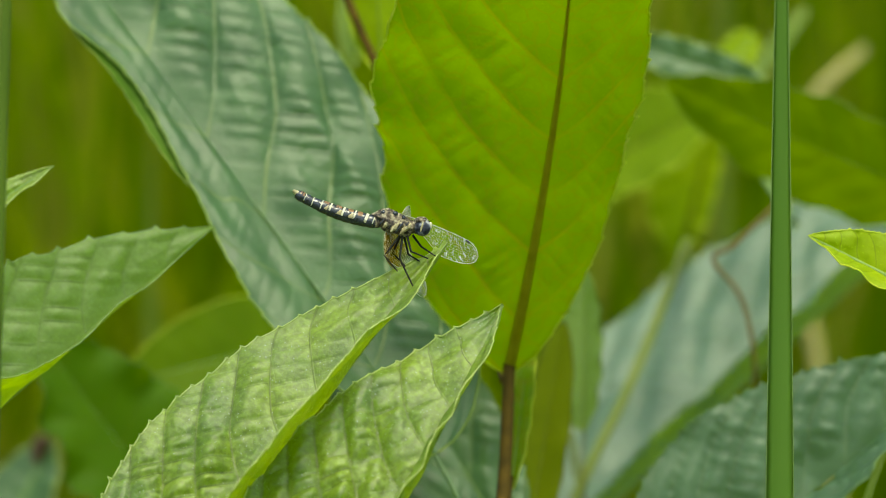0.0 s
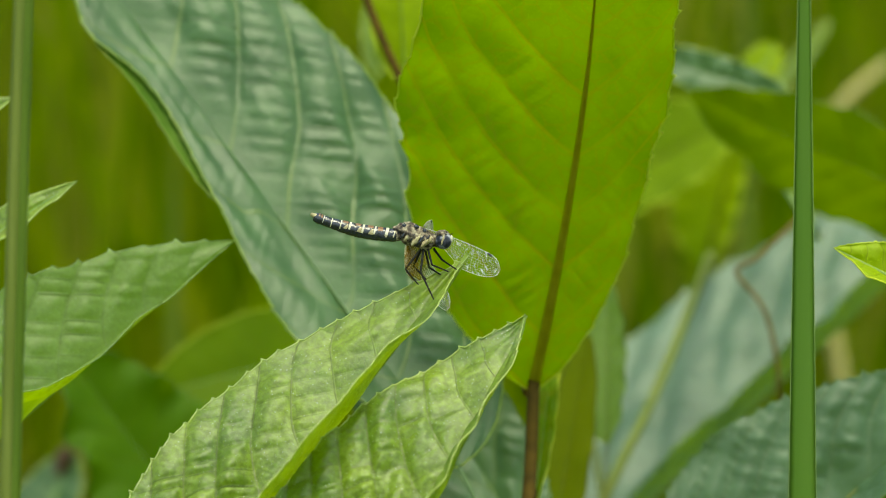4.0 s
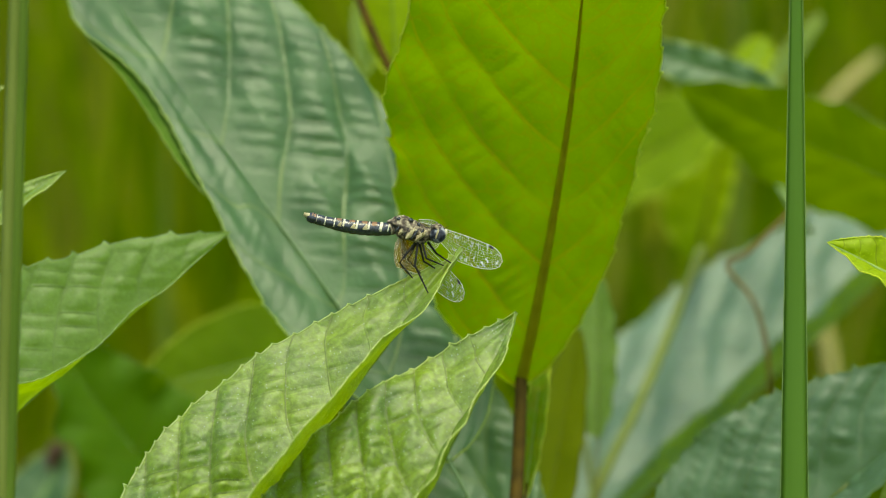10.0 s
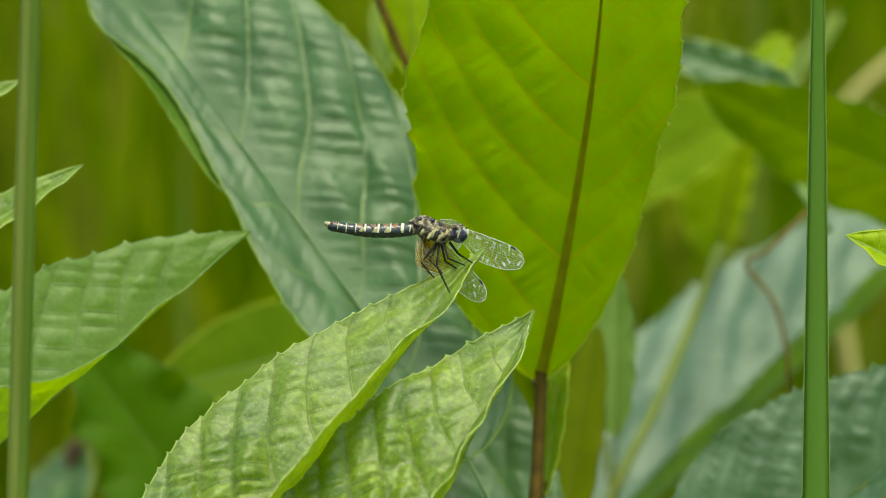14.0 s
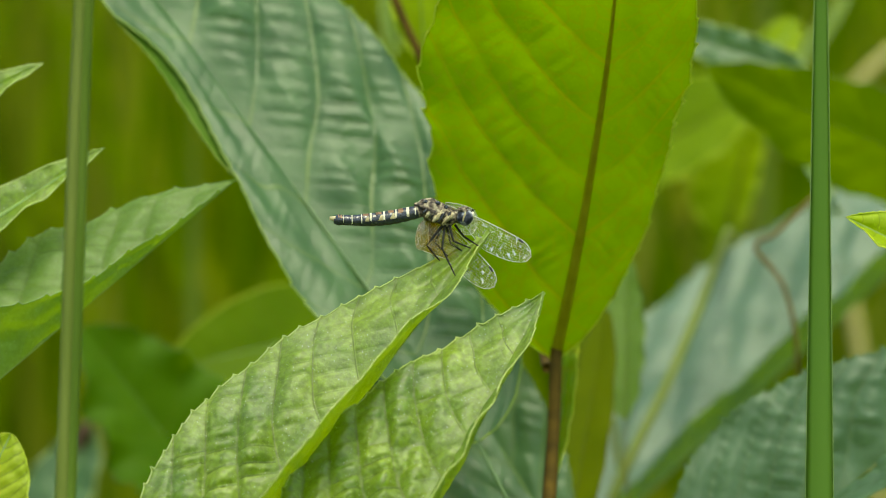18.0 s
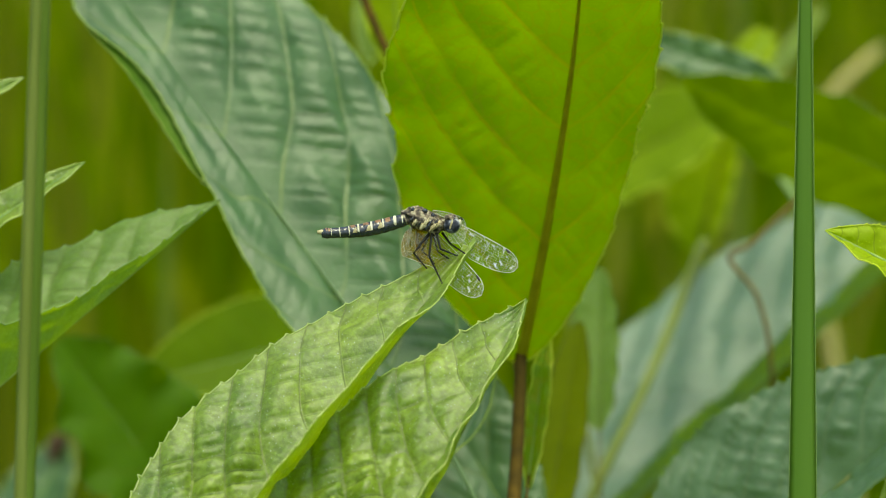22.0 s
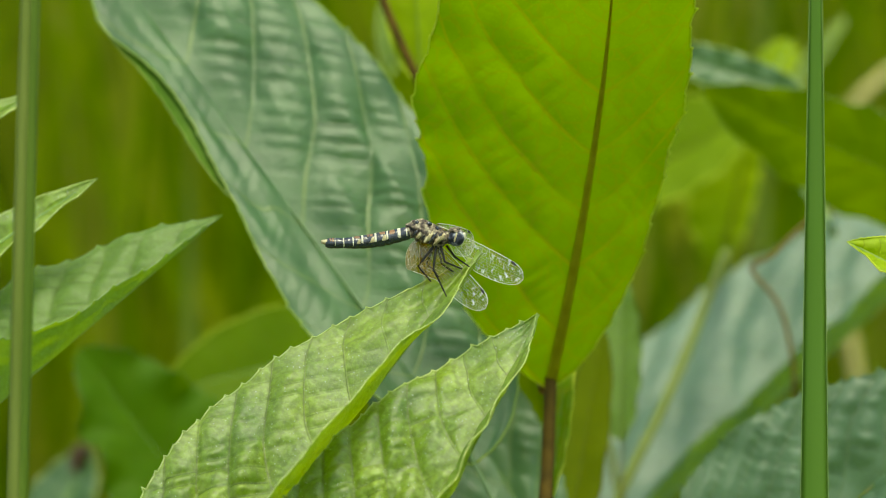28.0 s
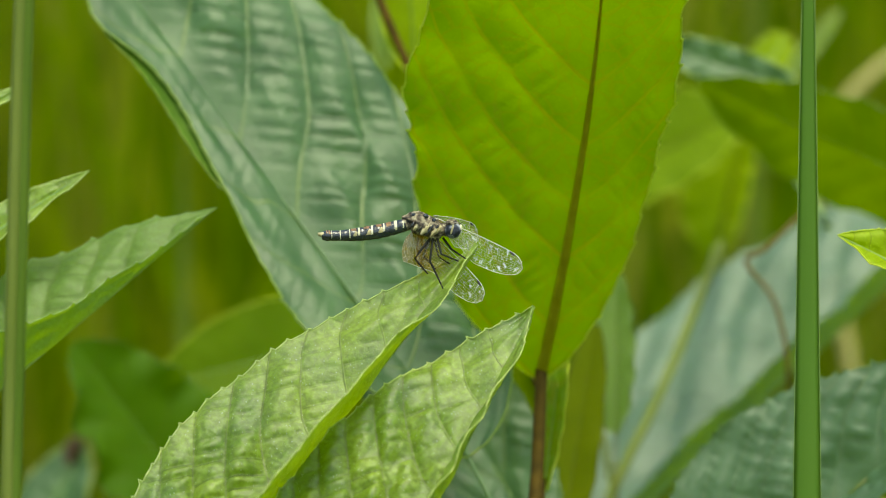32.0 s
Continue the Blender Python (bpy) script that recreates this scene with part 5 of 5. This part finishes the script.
    leaf_k_rows = [
        (0, 0.529, -0.179), (0.5, 1.653, -0.806), (1, 0.773, 0.187), (1.5, 0.529, 0.814), (2, -0.098, 0.814), (2.5, -0.594, 0.814), (3, 0.407, -0.562),
        (3.5, 0.782, -0.309), (5.5, -1.417, -2.41), (6, 0.83, -2.035), (6.5, 0.456, -1.661), (7, -0.163, -1.409), (7.5, 0.326, -0.668), (8, 0.448, -0.041),
        (8.5, 0.204, -0.041), (9, -0.041, -0.041), (9.5, 0.204, -0.049), (10, 0.204, 0.081), (10.5, 0.212, -0.041), (11, 0.334, -0.041), (11.5, 0.456, -0.041),
        (12, 0.586, -0.049), (12.5, 0.334, -0.049), (13, 0.578, -0.171), (13.5, 0.83, 0.7), (14, -0.049, 0.708), (14.5, 0.83, 0.83), (16.5, 1.637, 1.718),
        (17, -0.472, 1.156), (17.5, 2.785, 0.733), (18, 1.685, 0.627), (18.5, 1.034, 0.79), (19, 0.554, 0.659), (19.5, -0.83, 0.529), (20.5, -0.163, -2.019),
        (21, -0.863, -1.897), (21.5, 1.132, -0.366), (22, 2.654, 0.212), (23, 2.833, 1.099), (24, 0.977, -0.871), (24.5, 0.839, -0.863), (25, 3.322, -2.117),
        (25.5, 3.729, -0.391), (27.5, 0.041, -0.814), (28, 1.156, -0.692), (28.5, 1.034, -0.692), (29, 1.661, -0.7), (29.5, 1.409, -0.448), (30, 0.668, -0.57),
        (30.5, 0.912, -0.57), (31, 1.034, -0.57), (31.5, 1.034, -0.44), (32, 0.912, -0.57),]
    sway(LEAF_K, leaf_k_rows)
    leaf_h_rows = [
        (0, 0.349, 0.128), (0.5, -0.298, 0.256), (1, -0.307, 0.128), (1.5, 0.085, 0.128), (2, -0.307, 0.392), (2.5, -1.091, 0.256), (3, -0.69, 0.256),
        (3.5, -0.562, 0.128), (5.5, 1.585, 0.119), (6, 1.466, 0.383), (6.5, 0.026, 0.128), (7, -0.622, -0.009), (7.5, 0.026, -0.009), (8, -0.366, 0.119),
        (8.5, 0.153, -0.136), (9, 0.034, -0.009), (9.5, -0.366, -0.145), (10, -0.239, -0.136), (10.5, -0.23, -0.136), (11, -0.102, 0.119), (11.5, -0.102, -0.136),
        (12, 0.162, -0.145), (12.5, -0.102, 0.119), (13, 0.281, -0.009), (13.5, 0.673, 0.119), (14, -0.366, -0.009), (14.5, 0.162, -0.009), (16.5, 1.423, 0.477),
        (17, -0.153, 0.085), (17.5, -2.105, 0.222), (18, -0.801, -0.043), (18.5, 0.111, -0.562), (19, -0.673, -0.826), (19.5, -0.929, -1.091), (20, -0.153, -0.307),
        (20.5, -1.321, -0.298), (21, -1.849, 0.094), (21.5, 0.503, 0.222), (22, 1.15, 0.349), (22.5, 1.679, -0.17), (23, 1.278, -0.17), (23.5, 4.422, -0.298),
        (24, -1.457, -0.307), (24.5, -3.672, -0.826), (25, -1.057, -0.435), (25.5, -1.193, -0.562), (27.5, 0.111, -0.435), (28, 0.111, -0.298),
        (28.5, -0.153, -0.17), (29, 0.119, -0.043), (29.5, 0.111, 0.085), (30, 0.111, 0.094), (30.5, -0.017, 0.222), (31, 0.366, -0.043), (31.5, 0.503, -0.17),
        (32, 0.366, -0.043),]
    sway(LEAF_H, leaf_h_rows)
    sway(LEAF_U, leaf_e_rows)
    sway(LEAF_T, [
        (0, -1.5, -1.5), (12, -1.7, -1.5), (13.5, -1.2, -1.6), (14.5, -1.2, -1.4), (16.5, 4.2, 0), (17, 1.6, 1.4), (18, 1.5, 1.9), (18.5, 2.1, 1.9), (19, 7.3, 1.5), (19.5, 3.2, 1.8), (20, -1.0, 2),
        (20.5, -2.4, 2), (21, -1.9, 2), (22, -1.2, 2), (23, -1.6, 2), (24, -2.6, 1.9), (24.5, -5.2, 2), (25, -4.5, 2.2), (25.5, -4.5, 2.2), (27.5, -3.4, 2.3), (30, -3, 2.2), (32, -3.2, 2.2),])
    sway(LEAF_K2, leaf_k_rows)
    rest, turn = FLY.matrix_basis.copy(), VIEW.to_3x3()
    times, us, vs = zip(*leaf_a_rows)
    fly_rows = []
    for t in sorted(set(times) | {1.9, 2.1, 2.2}):
        yaw = np.interp(t, (0, 1.9, 2.0, 2.1, 2.2, 32), (0, 0, 40, 5, 0, 0))
        fly_rows.append((t, Matrix.Translation(turn @ mm(np.interp(t, times, us), 0, np.interp(t, times, vs))) @ rest @ pose(0, 0, 0, 0, 0, yaw)))
    walk(FLY, fly_rows)
    rock(REED_F, [
        (0, 0.046), (0.5, -0.748), (1, 0.116), (1.5, 0.486), (2, 0.71), (2.5, 0.563), (3, 0.108), (3.5, -0.093), (5.5, -0.71), (6, -1.265), (7, -1.411), (8, -0.37),
        (9, -0.031), (10, 0.401), (11, -0.848), (11.5, -0.517), (12, -0.355), (12.5, 0.1), (13, 0.91), (14, -0.424), (14.5, 0.71), (16.5, 11.5), (17, 5.8),
        (17.5, 6.494), (18, 4.913), (18.5, 0.594), (19, 10.86), (19.5, 6.155), (20, 4.528), (20.5, -0.617), (21, -1.28), (22, 2.823), (23, 0.602), (24, -2.005),
        (24.5, -4.373), (25, -3.949), (25.5, -3.563), (27.5, -1.311), (28, -1.172), (28.5, -1.597), (29, -0.64), (29.5, -0.139), (30, -0.046), (30.5, -0.833),
        (31, -1.311), (31.5, -0.517), (32, -1.196),], 0.58)
    rock(BLADE_G, [
        (0, -0.031), (1, 0.51), (2, 0.721), (3, 0.267), (6, -0.345), (7, -0.337), (8, 0.486), (9, -0.031), (11, 0.157), (12, 0.345), (13, -0.094), (14, 0.353),
        (16.5, -0.149), (17, 0.094), (17.5, 1.976), (18, -0.416), (18.5, -1.592), (19, -3.152), (19.5, -1.976), (20, -0.729), (21, -1.458), (22, 0.91),
        (23, -0.016), (24, -2.431), (25, -1.27), (28, -0.643), (29, -0.259), (30, -0.674), (31, -0.47), (32, -0.823),], 0.60)
    # the dragonfly lifts and lowers its abdomen, and flicks its wings once
    joint = ABDOMEN.matrix_basis.copy()
    walk(ABDOMEN, [(t, joint @ Matrix.Rotation(radians(a), 4, "Y")) for t, a in (
        (0, 18), (0.5, 18), (1, 18), (1.3, 18), (1.4, 10), (1.9, 10), (2.0, 12), (2.2, 15), (3, 13), (3.5, 12), (5.5, 8), (7, 5), (9, 7), (10.4, 7), (11, 7), (12.5, 7), (12.9, 2), (14, 1), (14.5, 1),
        (16.5, -7), (17, -7), (18, -7), (18.5, -11), (19, -13), (19.5, -10), (20, -9), (20.5, -13), (21, -13), (22, -11), (23, -10), (23.5, -11), (24, -15), (24.5, -14), (25, -13), (25.5, -10), (27.5, -9), (30, -8), (32, -9))])
    def flick(ob, early, mid, late, last, up, half):
        x, y, z = ob.matrix_basis.translation
        walk(ob, [(t, pose(x, y, z, *a)) for t, a in ((0, early), (1.9, early), (2.0, up), (2.1, half), (2.2, early), (3.5, early), (6, mid), (9, mid), (13, mid), (20, late), (24, late), (32, last))])
    flick(WING_NF, (-12, 17, 42), (-12, 16, 34), (-12, 25, 24), (-12, 23, 21), (20, -12, -32), (-10, 8, 10))
    flick(WING_NH, (-8, 42, 58), (-8, 40, 34), (-8, 45, 10), (-8, 45, 10), (15, 5, -22), (0, 24, 10))
    flick(WING_FF, (0, -4, 86), (0, 2, 78), (0, 5, 71), (0, 5, 65), (0, -8, 60), (0, 0, 72))
    flick(WING_FH, (0, 40, 78), (0, 40, 78), (0, 40, 78), (0, 40, 78), (0, 34, 112), (0, 50, 120))


motions()
